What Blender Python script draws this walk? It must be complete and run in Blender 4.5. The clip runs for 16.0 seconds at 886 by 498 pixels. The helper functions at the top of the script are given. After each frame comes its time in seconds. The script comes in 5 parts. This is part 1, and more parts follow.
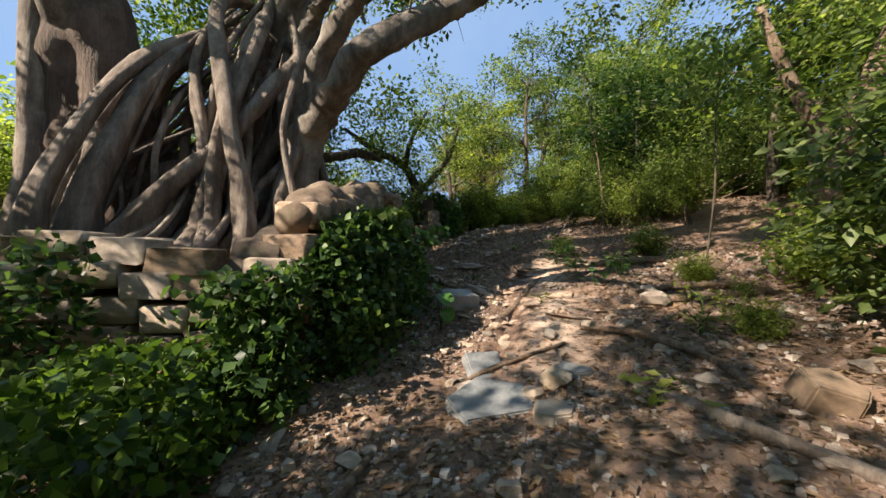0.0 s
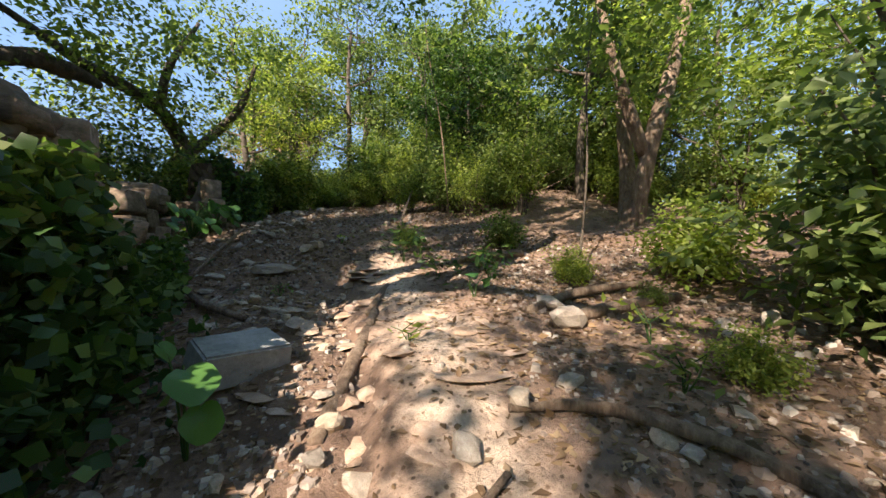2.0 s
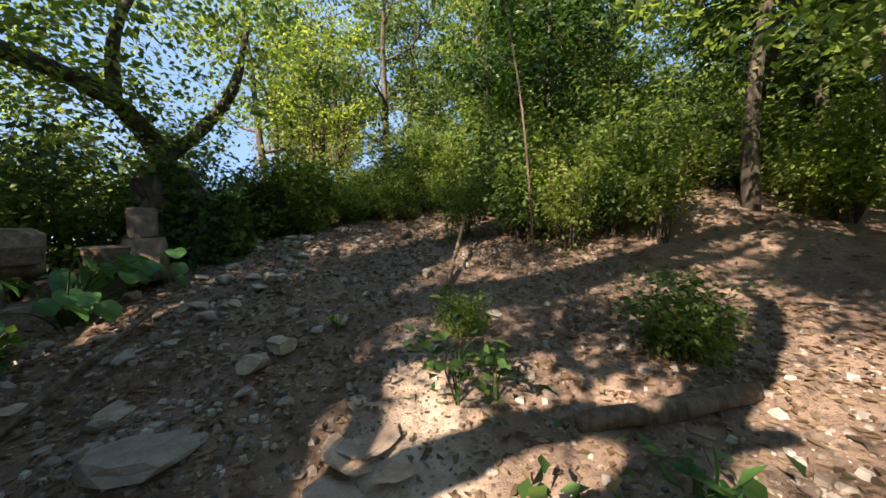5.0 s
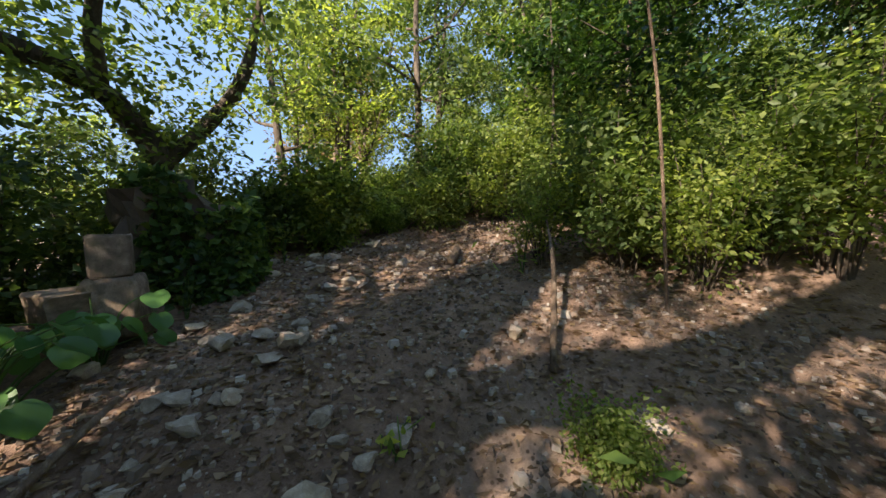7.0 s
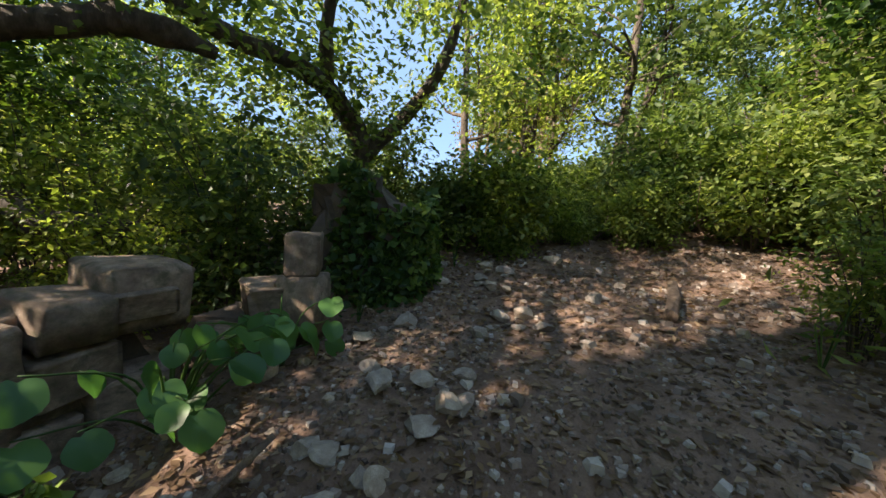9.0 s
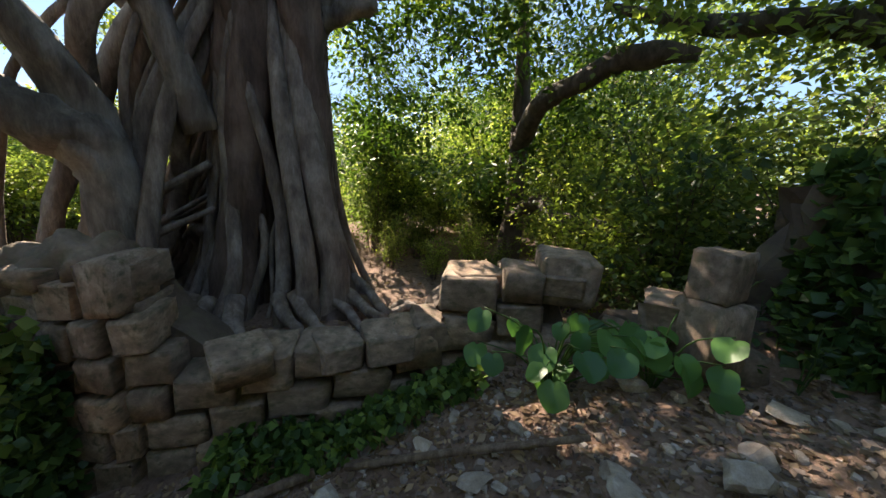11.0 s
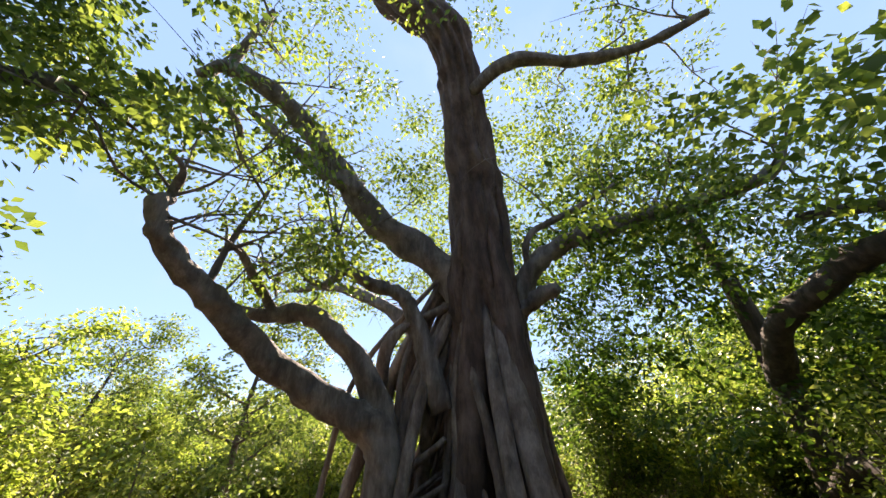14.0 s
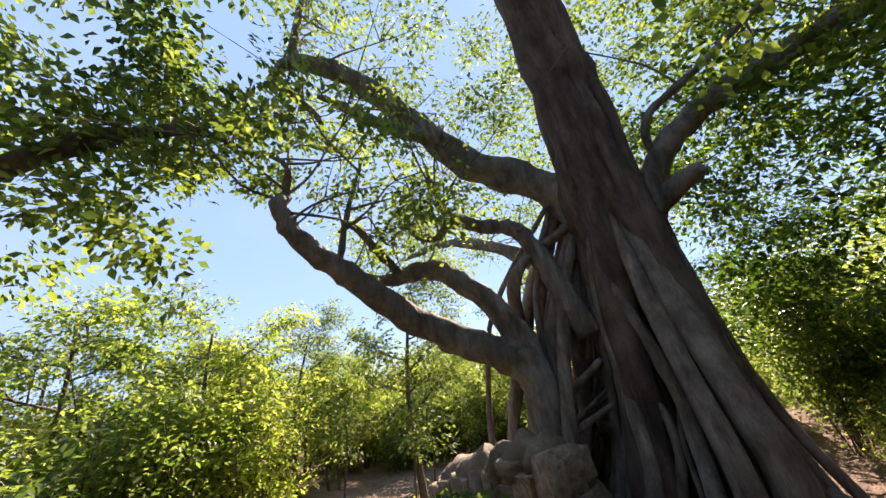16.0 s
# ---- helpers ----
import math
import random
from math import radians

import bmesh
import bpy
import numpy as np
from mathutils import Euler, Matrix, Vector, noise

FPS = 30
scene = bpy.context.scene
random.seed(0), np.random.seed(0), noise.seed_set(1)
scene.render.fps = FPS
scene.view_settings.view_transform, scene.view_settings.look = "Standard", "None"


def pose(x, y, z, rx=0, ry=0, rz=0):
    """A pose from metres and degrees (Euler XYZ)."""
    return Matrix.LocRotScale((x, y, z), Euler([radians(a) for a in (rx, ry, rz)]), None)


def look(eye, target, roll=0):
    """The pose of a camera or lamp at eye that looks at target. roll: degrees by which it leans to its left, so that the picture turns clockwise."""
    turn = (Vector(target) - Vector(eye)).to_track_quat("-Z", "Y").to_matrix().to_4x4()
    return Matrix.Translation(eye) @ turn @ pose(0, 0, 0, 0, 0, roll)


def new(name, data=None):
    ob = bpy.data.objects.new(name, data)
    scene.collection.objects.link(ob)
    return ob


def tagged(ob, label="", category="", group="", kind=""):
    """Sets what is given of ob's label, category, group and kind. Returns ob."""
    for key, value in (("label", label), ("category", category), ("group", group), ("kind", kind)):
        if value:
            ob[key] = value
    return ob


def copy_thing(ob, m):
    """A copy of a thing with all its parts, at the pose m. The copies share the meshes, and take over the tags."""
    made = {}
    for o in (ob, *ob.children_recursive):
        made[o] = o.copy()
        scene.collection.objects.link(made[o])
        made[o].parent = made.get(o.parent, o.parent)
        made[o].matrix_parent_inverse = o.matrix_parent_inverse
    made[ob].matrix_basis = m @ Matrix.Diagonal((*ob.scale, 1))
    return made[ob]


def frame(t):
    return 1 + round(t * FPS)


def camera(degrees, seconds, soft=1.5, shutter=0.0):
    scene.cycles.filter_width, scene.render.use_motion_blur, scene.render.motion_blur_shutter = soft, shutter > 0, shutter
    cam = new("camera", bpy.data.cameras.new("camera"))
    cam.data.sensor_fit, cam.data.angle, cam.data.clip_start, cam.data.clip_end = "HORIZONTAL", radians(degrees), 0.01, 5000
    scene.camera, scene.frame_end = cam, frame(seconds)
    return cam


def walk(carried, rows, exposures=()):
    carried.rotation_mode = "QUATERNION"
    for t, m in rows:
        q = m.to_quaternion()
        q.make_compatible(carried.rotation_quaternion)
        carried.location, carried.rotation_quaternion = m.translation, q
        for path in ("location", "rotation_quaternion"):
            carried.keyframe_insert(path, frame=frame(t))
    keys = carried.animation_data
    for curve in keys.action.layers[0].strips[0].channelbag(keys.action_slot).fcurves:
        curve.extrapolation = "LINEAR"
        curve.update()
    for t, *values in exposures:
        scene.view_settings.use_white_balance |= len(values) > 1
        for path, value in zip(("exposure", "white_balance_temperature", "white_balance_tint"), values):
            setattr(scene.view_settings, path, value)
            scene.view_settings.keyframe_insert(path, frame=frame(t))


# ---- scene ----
cam = camera(105.0, 16.0)
PATH = [
    (0, (-0.336, -0.147, 1.295), (-0.215, 1.848, 1.362), 0.2),
    (0.5, (-0.459, 0.312, 1.286), (0.138, 2.221, 1.332), 0.1),
    (1, (-0.407, 0.736, 1.272), (0.528, 2.504, 1.306), 0.6),
    (1.5, (-0.18, 1.253, 1.369), (0.891, 2.942, 1.378), -0.0),
    (2, (0.006, 1.832, 1.437), (1.116, 3.495, 1.421), -0.7),
    (2.5, (0.21, 2.257, 1.526), (1.367, 3.887, 1.488), -1.0),
    (3, (0.417, 2.666, 1.614), (1.538, 4.322, 1.563), -1.0),
    (3.5, (0.693, 3.137, 1.767), (1.79, 4.809, 1.705), -1.0),
    (4, (0.997, 3.606, 1.883), (1.951, 5.363, 1.816), -0.5),
    (4.2, (1.07, 3.751, 1.974), (1.953, 5.544, 1.905), -0.2),
    (6.3, (1.335, 5.059, 2.389), (2.168, 6.876, 2.302), -1.6),
    (6.5, (1.329, 5.208, 2.415), (2.182, 7.015, 2.319), -1.7),
    (7, (1.255, 5.503, 2.555), (2.005, 7.353, 2.443), -1.2),
    (7.5, (1.265, 5.742, 2.621), (1.856, 7.649, 2.491), -0.2),
    (8, (1.298, 5.969, 2.68), (1.87, 7.88, 2.535), -0.2),
    (8.5, (1.233, 6.134, 2.757), (1.605, 8.093, 2.588), 1.5),
    (9, (1.145, 6.286, 2.823), (0.999, 8.267, 2.602), 5.4),
    (9.5, (1.148, 6.365, 2.849), (0.309, 8.153, 2.542), 7.5),
    (10, (1.165, 6.355, 2.853), (-0.149, 7.802, 2.439), 8.9),
    (10.2, (1.210, 6.387, 2.864), (-0.280, 7.632, 2.396), 8.5),
    (12.3, (2.000, 7.000, 2.980), (0.096, 6.402, 3.104), 0.1),
    (12.5, (2.000, 7.000, 2.980), (0.118, 6.370, 3.231), 0.0),
    (13, (1.990, 6.990, 2.970), (0.192, 6.310, 3.522), -0.7),
    (13.5, (1.960, 6.970, 2.950), (0.265, 6.323, 3.793), -0.7),
    (14, (1.950, 6.950, 2.940), (0.343, 6.234, 3.892), -1.8),
    (14.5, (1.930, 6.930, 2.930), (0.385, 6.040, 3.835), -5.3),
    (15, (1.900, 6.890, 2.920), (0.419, 5.857, 3.780), -7.7),
    (15.5, (1.850, 6.840, 2.910), (0.411, 5.708, 3.716), -7.4),
    (16, (1.780, 6.770, 2.900), (0.438, 5.479, 3.631), -9.7),
]
EXPOSURES = [(0, 1.3, 7300, 12), (1.8, 1.6, 7200, 12), (3.0, 1.65, 7200, 12), (4.2, 1.6, 7300, 12), (7.5, 1.65, 7300, 13), (10.2, 1.85, 7300, 13), (12.3, 1.95, 7500, 19), (16, 1.75, 7600, 22)]
walk(cam, [(t, look(eye, target, roll)) for t, eye, target, roll in PATH], EXPOSURES)

# ---- light ----
SUN_YAW, SUN_EL = 116.0, 36.0
sun_dir = Vector((-math.sin(radians(SUN_YAW)) * math.cos(radians(SUN_EL)), math.cos(radians(SUN_YAW)) * math.cos(radians(SUN_EL)), math.sin(radians(SUN_EL))))
world = bpy.data.worlds.new("sky")
scene.world = world
world.use_nodes = True
wn = world.node_tree
wn.nodes.clear()
sky = wn.nodes.new("ShaderNodeTexSky")
sky.sky_type = "NISHITA"
sky.sun_disc = False
sky.sun_elevation = radians(SUN_EL)
sky.sun_rotation = math.atan2(sun_dir.x, sun_dir.y)
sky.air_density, sky.dust_density, sky.ozone_density = 0.8, 0.0, 2.0
# thin cloud drifting over part of the sky
geo = wn.nodes.new("ShaderNodeTexCoord")
cn = wn.nodes.new("ShaderNodeTexNoise")
cn.inputs["Scale"].default_value, cn.inputs["Detail"].default_value = 3.0, 6.0
cr = wn.nodes.new("ShaderNodeMapRange")
cr.inputs["From Min"].default_value, cr.inputs["From Max"].default_value = 0.5, 0.75
cr.inputs["To Max"].default_value = 0.6
cm = wn.nodes.new("ShaderNodeMix")
cm.data_type = "RGBA"
bg = wn.nodes.new("ShaderNodeBackground")
bg.inputs["Strength"].default_value = 0.105
wo = wn.nodes.new("ShaderNodeOutputWorld")
wn.links.new(geo.outputs["Generated"], cn.inputs["Vector"])
wn.links.new(cn.outputs["Fac"], cr.inputs["Value"])
wn.links.new(cr.outputs["Result"], cm.inputs["Factor"])
wn.links.new(sky.outputs["Color"], cm.inputs["A"])
cm.inputs["B"].default_value = (3.4, 3.6, 4.0, 1)
# a deep clear blue evens out the whole sky
deep = wn.nodes.new("ShaderNodeMix")
deep.data_type = "RGBA"
deep.inputs["Factor"].default_value = 0.8
deep.inputs["B"].default_value = (1.2, 2.15, 3.9, 1)
wn.links.new(cm.outputs["Result"], deep.inputs["A"])
wn.links.new(deep.outputs["Result"], bg.inputs["Color"])
wn.links.new(bg.outputs["Background"], wo.inputs["Surface"])
sun = new("sun", bpy.data.lights.new("sun", "SUN"))
sun.data.energy, sun.data.angle, sun.data.color = 5.0, radians(0.55), (1.0, 0.93, 0.82)
sun.matrix_world = look(sun_dir * 50, (0, 0, 0))


# ---- materials ----
def mat(name, build):
    m = bpy.data.materials.new(name)
    m.use_nodes = True
    t = m.node_tree
    b = t.nodes["Principled BSDF"]
    build(t, b)
    return m


def node(t, kind, **inputs):
    n = t.nodes.new(kind)
    for k, v in inputs.items():
        n.inputs[k.replace("_", " ")].default_value = v
    return n


def ramp(t, fac, stops):
    r = t.nodes.new("ShaderNodeValToRGB")
    el = r.color_ramp.elements
    while len(el) < len(stops):
        el.new(0.5)
    for e, (p, c) in zip(el, stops):
        e.position, e.color = p, (*c, 1)
    t.links.new(fac, r.inputs["Fac"])
    return r.outputs["Color"]


def mixc(t, fac, a, b, mode="MIX"):
    m = t.nodes.new("ShaderNodeMix")
    m.data_type, m.blend_type = "RGBA", mode
    for sock, v in (("Factor", fac), ("A", a), ("B", b)):
        if isinstance(v, (int, float)):
            m.inputs[sock].default_value = v
        elif isinstance(v, tuple):
            m.inputs[sock].default_value = (*v, 1)
        else:
            t.links.new(v, m.inputs[sock])
    return m.outputs["Result"]


def bump(t, b, fac, strength, dist):
    n = node(t, "ShaderNodeBump", Strength=strength, Distance=dist)
    t.links.new(fac, n.inputs["Height"])
    t.links.new(n.outputs["Normal"], b.inputs["Normal"])


def world_pos(t):
    return t.nodes.new("ShaderNodeNewGeometry").outputs["Position"]


def noise_at(t, vec, scale, detail=6.0, rough=0.6):
    n = node(t, "ShaderNodeTexNoise", Scale=scale, Detail=detail, Roughness=rough)
    t.links.new(vec, n.inputs["Vector"])
    return n.outputs["Fac"]


def node_map(t, val, lo, hi):
    m = t.nodes.new("ShaderNodeMapRange")
    m.inputs["From Min"].default_value, m.inputs["From Max"].default_value = lo, hi
    t.links.new(val, m.inputs["Value"])
    return m.outputs["Result"]


def soil(t, b):
    p = world_pos(t)
    big, mid, fine = noise_at(t, p, 0.55), noise_at(t, p, 4.5, 8), noise_at(t, p, 38, 8, 0.7)
    c1 = ramp(t, mid, [(0.3, (0.075, 0.043, 0.03)), (0.5, (0.2, 0.118, 0.082)), (0.68, (0.38, 0.25, 0.185))])
    c2 = ramp(t, big, [(0.35, (0.15, 0.088, 0.062)), (0.65, (0.38, 0.26, 0.195))])
    c = mixc(t, 0.45, c1, c2)
    # pale trodden earth over bedrock along the way
    xyz = t.nodes.new("ShaderNodeSeparateXYZ")
    t.links.new(p, xyz.inputs[0])
    off = node(t, "ShaderNodeMath")
    off.operation = "MULTIPLY_ADD"
    off.inputs[1].default_value, off.inputs[2].default_value = -0.33, 0.05
    t.links.new(xyz.outputs["Y"], off.inputs[0])
    dx = node(t, "ShaderNodeMath")
    dx.operation = "ADD"
    t.links.new(xyz.outputs["X"], dx.inputs[0])
    t.links.new(off.outputs[0], dx.inputs[1])
    ab = node(t, "ShaderNodeMath")
    ab.operation = "ABSOLUTE"
    t.links.new(dx.outputs[0], ab.inputs[0])
    wob = node(t, "ShaderNodeMath")
    wob.operation = "MULTIPLY_ADD"
    wob.inputs[1].default_value = 1.1
    t.links.new(noise_at(t, p, 2.2, 8, 0.7), wob.inputs[0])
    t.links.new(ab.outputs[0], wob.inputs[2])
    band = ramp(t, wob.outputs[0], [(0.62, (1, 1, 1)), (0.98, (0, 0, 0))])
    far_y = ramp(t, node_map(t, xyz.outputs["Y"], 1.8, 7.2), [(0.0, (0, 0, 0)), (0.2, (1, 1, 1)), (0.8, (1, 1, 1)), (1.0, (0, 0, 0))])
    pale = ramp(t, noise_at(t, p, 7, 8, 0.7), [(0.3, (0.36, 0.25, 0.185)), (0.5, (0.58, 0.43, 0.335)), (0.7, (0.68, 0.54, 0.44))])
    c = mixc(t, mixc(t, 1.0, band, far_y, "MULTIPLY"), c, pale)
    # dead leaf crumbs and grit
    v = node(t, "ShaderNodeTexVoronoi", Scale=26.0)
    t.links.new(p, v.inputs["Vector"])
    crumb = ramp(t, v.outputs["Distance"], [(0.2, (0.9, 0.9, 0.9)), (0.32, (0, 0, 0))])
    vc = ramp(t, v.outputs["Color"], [(0.2, (0.06, 0.035, 0.022)), (0.5, (0.2, 0.12, 0.075)), (0.85, (0.42, 0.32, 0.25))])
    c = mixc(t, crumb, c, vc)
    c = mixc(t, 0.5, c, ramp(t, fine, [(0.3, (0.45, 0.43, 0.42)), (0.7, (1.25, 1.22, 1.2))]), "MULTIPLY")
    t.links.new(c, b.inputs["Base Color"])
    b.inputs["Roughness"].default_value = 0.95
    h = t.nodes.new("ShaderNodeMath")
    h.operation = "ADD"
    t.links.new(mid, h.inputs[0])
    t.links.new(fine, h.inputs[1])
    bump(t, b, h.outputs[0], 0.9, 0.035)


def rock(colors, moss=0.0):
    def build(t, b):
        tc = t.nodes.new("ShaderNodeTexCoord").outputs["Object"]
        oi = t.nodes.new("ShaderNodeObjectInfo").outputs["Random"]
        add = t.nodes.new("ShaderNodeVectorMath")
        add.operation = "ADD"
        t.links.new(tc, add.inputs[0])
        sc = node(t, "ShaderNodeMath")
        sc.operation = "MULTIPLY"
        sc.inputs[1].default_value = 40
        t.links.new(oi, sc.inputs[0])
        t.links.new(sc.outputs[0], add.inputs[1])
        v = add.outputs[0]
        n1, n2 = noise_at(t, v, 3.0, 8), noise_at(t, v, 30, 8, 0.75)
        c = ramp(t, n1, [(0.3, colors[0]), (0.5, colors[1]), (0.7, colors[2])])
        tint = ramp(t, oi, [(0.0, (0.7, 0.68, 0.66)), (0.5, (1, 1, 1)), (1.0, (1.25, 1.15, 1.0))])
        c = mixc(t, 0.8, c, tint, "MULTIPLY")
        c = mixc(t, 0.5, c, ramp(t, n2, [(0.35, (0.5, 0.48, 0.46)), (0.65, (1.2, 1.2, 1.2))]), "MULTIPLY")
        if moss:
            m = ramp(t, noise_at(t, v, 5, 6), [(0.5, (0, 0, 0)), (0.68, (1, 1, 1))])
            c = mixc(t, m, c, (0.1, 0.085, 0.05))
        t.links.new(c, b.inputs["Base Color"])
        b.inputs["Roughness"].default_value = 0.9
        bump(t, b, n2, 0.7, 0.012)
    return build


def bark(c0, c1, c2, scale=2.0):
    def build(t, b):
        p = world_pos(t)
        mp = node(t, "ShaderNodeMapping", Scale=(1, 1, 0.22))
        t.links.new(p, mp.inputs["Vector"])
        streak = noise_at(t, mp.outputs["Vector"], scale * 4, 8, 0.65)
        blot = noise_at(t, p, scale, 6)
        fine = noise_at(t, mp.outputs["Vector"], scale * 30, 6, 0.7)
        c = ramp(t, streak, [(0.3, c0), (0.5, c1), (0.72, c2)])
        c = mixc(t, ramp(t, blot, [(0.52, (0, 0, 0)), (0.7, (0.75, 0.75, 0.75))]), c, c2)
        c = mixc(t, 0.6, c, ramp(t, fine, [(0.3, (0.55, 0.53, 0.5)), (0.7, (1.2, 1.2, 1.2))]), "MULTIPLY")
        t.links.new(c, b.inputs["Base Color"])
        b.inputs["Roughness"].default_value = 0.85
        h = t.nodes.new("ShaderNodeMath")
        h.operation = "ADD"
        t.links.new(streak, h.inputs[0])
        t.links.new(fine, h.inputs[1])
        bump(t, b, h.outputs[0], 0.8, 0.03)
    return build


def leaf(dark, midc, light, trans=0.45, gloss=0.45):
    def build(t, b):
        r = t.nodes.new("ShaderNodeNewGeometry").outputs["Random Per Island"]
        c = ramp(t, r, [(0.0, dark), (0.55, midc), (1.0, light)])
        oi = t.nodes.new("ShaderNodeObjectInfo").outputs["Random"]
        c = mixc(t, 1.0, c, ramp(t, oi, [(0.0, (0.62, 0.7, 0.8)), (0.5, (1, 1, 1)), (1.0, (1.2, 1.15, 1.0))]), "MULTIPLY")
        # whole branches run yellower or duller than their neighbours
        c = mixc(t, 1.0, c, ramp(t, noise_at(t, world_pos(t), 0.9, 3), [(0.32, (0.6, 0.72, 0.75)), (0.5, (1, 1, 1)), (0.68, (1.22, 1.22, 1.05))]), "MULTIPLY")
        t.links.new(c, b.inputs["Base Color"])
        b.inputs["Roughness"].default_value = gloss
        b.inputs["Specular IOR Level"].default_value = 0.35
        tr = t.nodes.new("ShaderNodeBsdfTranslucent")
        t.links.new(mixc(t, 1.0, c, (1.2, 1.25, 0.65), "MULTIPLY"), tr.inputs["Color"])
        mx = t.nodes.new("ShaderNodeMixShader")
        mx.inputs["Fac"].default_value = trans
        t.links.new(b.outputs["BSDF"], mx.inputs[1])
        t.links.new(tr.outputs["BSDF"], mx.inputs[2])
        t.links.new(mx.outputs["Shader"], t.nodes["Material Output"].inputs["Surface"])
    return build


M_SOIL = mat("reddish_soil", soil)
M_STONE = mat("wall_stone", rock(((0.13, 0.09, 0.065), (0.24, 0.17, 0.125), (0.38, 0.29, 0.22)), 1))
M_BRICK = mat("warm_wall_stone", rock(((0.2, 0.13, 0.09), (0.32, 0.22, 0.16), (0.46, 0.35, 0.27)), 1))
M_PALE = mat("pale_rock", rock(((0.25, 0.2, 0.165), (0.37, 0.305, 0.255), (0.52, 0.45, 0.385))))
M_TAN = mat("tan_bedrock", rock(((0.32, 0.21, 0.155), (0.46, 0.325, 0.25), (0.58, 0.44, 0.36))))
M_GREY = mat("blue_grey_slate", rock(((0.17, 0.18, 0.19), (0.25, 0.26, 0.27), (0.33, 0.34, 0.35))))
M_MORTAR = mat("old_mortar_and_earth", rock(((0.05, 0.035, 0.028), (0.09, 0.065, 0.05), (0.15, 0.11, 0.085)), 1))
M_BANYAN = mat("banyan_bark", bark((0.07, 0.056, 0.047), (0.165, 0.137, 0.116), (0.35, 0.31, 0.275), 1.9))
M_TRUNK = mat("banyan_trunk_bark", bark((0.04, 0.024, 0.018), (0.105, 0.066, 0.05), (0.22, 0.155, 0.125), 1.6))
M_ROOT = mat("root_bark", bark((0.09, 0.066, 0.053), (0.2, 0.152, 0.125), (0.38, 0.32, 0.275), 2.4))
M_BARK = mat("dark_bark", bark((0.035, 0.026, 0.02), (0.09, 0.066, 0.05), (0.2, 0.155, 0.12), 3))
M_PALEBARK = mat("pale_sapling_bark", bark((0.14, 0.11, 0.08), (0.3, 0.25, 0.2), (0.48, 0.43, 0.37), 5))
M_WOOD = mat("dead_wood", bark((0.07, 0.045, 0.03), (0.2, 0.13, 0.09), (0.36, 0.27, 0.2), 5))
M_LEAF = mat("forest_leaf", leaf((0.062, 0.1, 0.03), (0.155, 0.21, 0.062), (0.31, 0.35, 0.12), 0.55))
# yellow-green leaf, brightened so that sun on foliage is part of its colour
M_LIME = mat("sun_toned_leaf", leaf((0.1, 0.15, 0.036), (0.23, 0.29, 0.075), (0.4, 0.43, 0.15), 0.68))
M_DARKLEAF = mat("dark_glossy_leaf", leaf((0.025, 0.055, 0.015), (0.06, 0.115, 0.025), (0.13, 0.2, 0.04), 0.45, 0.35))
M_IVY = mat("ivy_leaf", leaf((0.024, 0.056, 0.018), (0.062, 0.12, 0.034), (0.16, 0.24, 0.06), 0.4, 0.45))
M_BIGLEAF = mat("broad_leaf", leaf((0.03, 0.09, 0.03), (0.07, 0.17, 0.05), (0.16, 0.3, 0.07), 0.4, 0.35))
M_DRY = mat("dry_leaf", leaf((0.09, 0.05, 0.026), (0.2, 0.12, 0.07), (0.38, 0.26, 0.17), 0.2, 0.8))
M_AUTUMN = mat("withered_leaf", leaf((0.18, 0.1, 0.05), (0.34, 0.21, 0.11), (0.5, 0.36, 0.2), 0.4, 0.7))


# ---- small helpers of the place ----
RNG = np.random.default_rng(7)


def sm(a, b, v):
    k = np.clip((np.asarray(v, float) - a) / (b - a), 0, 1)
    return k * k * (3 - 2 * k)


def lattice(n, seed):
    return np.random.default_rng(seed).random((n, n))


LAT = [lattice(64, s) for s in range(4)]


def vnoise(x, y, k=0):
    x, y = np.asarray(x, float), np.asarray(y, float)
    i, j = np.floor(x).astype(int), np.floor(y).astype(int)
    u, v = x - i, y - j
    u, v = u * u * (3 - 2 * u), v * v * (3 - 2 * v)
    g = LAT[k]
    a, b = g[i % 64, j % 64], g[(i + 1) % 64, j % 64]
    c, d = g[i % 64, (j + 1) % 64], g[(i + 1) % 64, (j + 1) % 64]
    return (a * (1 - u) + b * u) * (1 - v) + (c * (1 - u) + d * u) * v - 0.5


WALL_LINE = [(-60, -1.35), (2.84, -1.35), (5.0, -0.72), (6.6, -0.78), (7.2, -0.85), (8.1, -0.62), (8.5, -0.25), (8.8, 0.05), (10.2, 0.35), (12, -0.6), (14, -4), (60, -30)]


def wall_x(y):
    return np.interp(y, [a for a, b in WALL_LINE], [b for a, b in WALL_LINE])


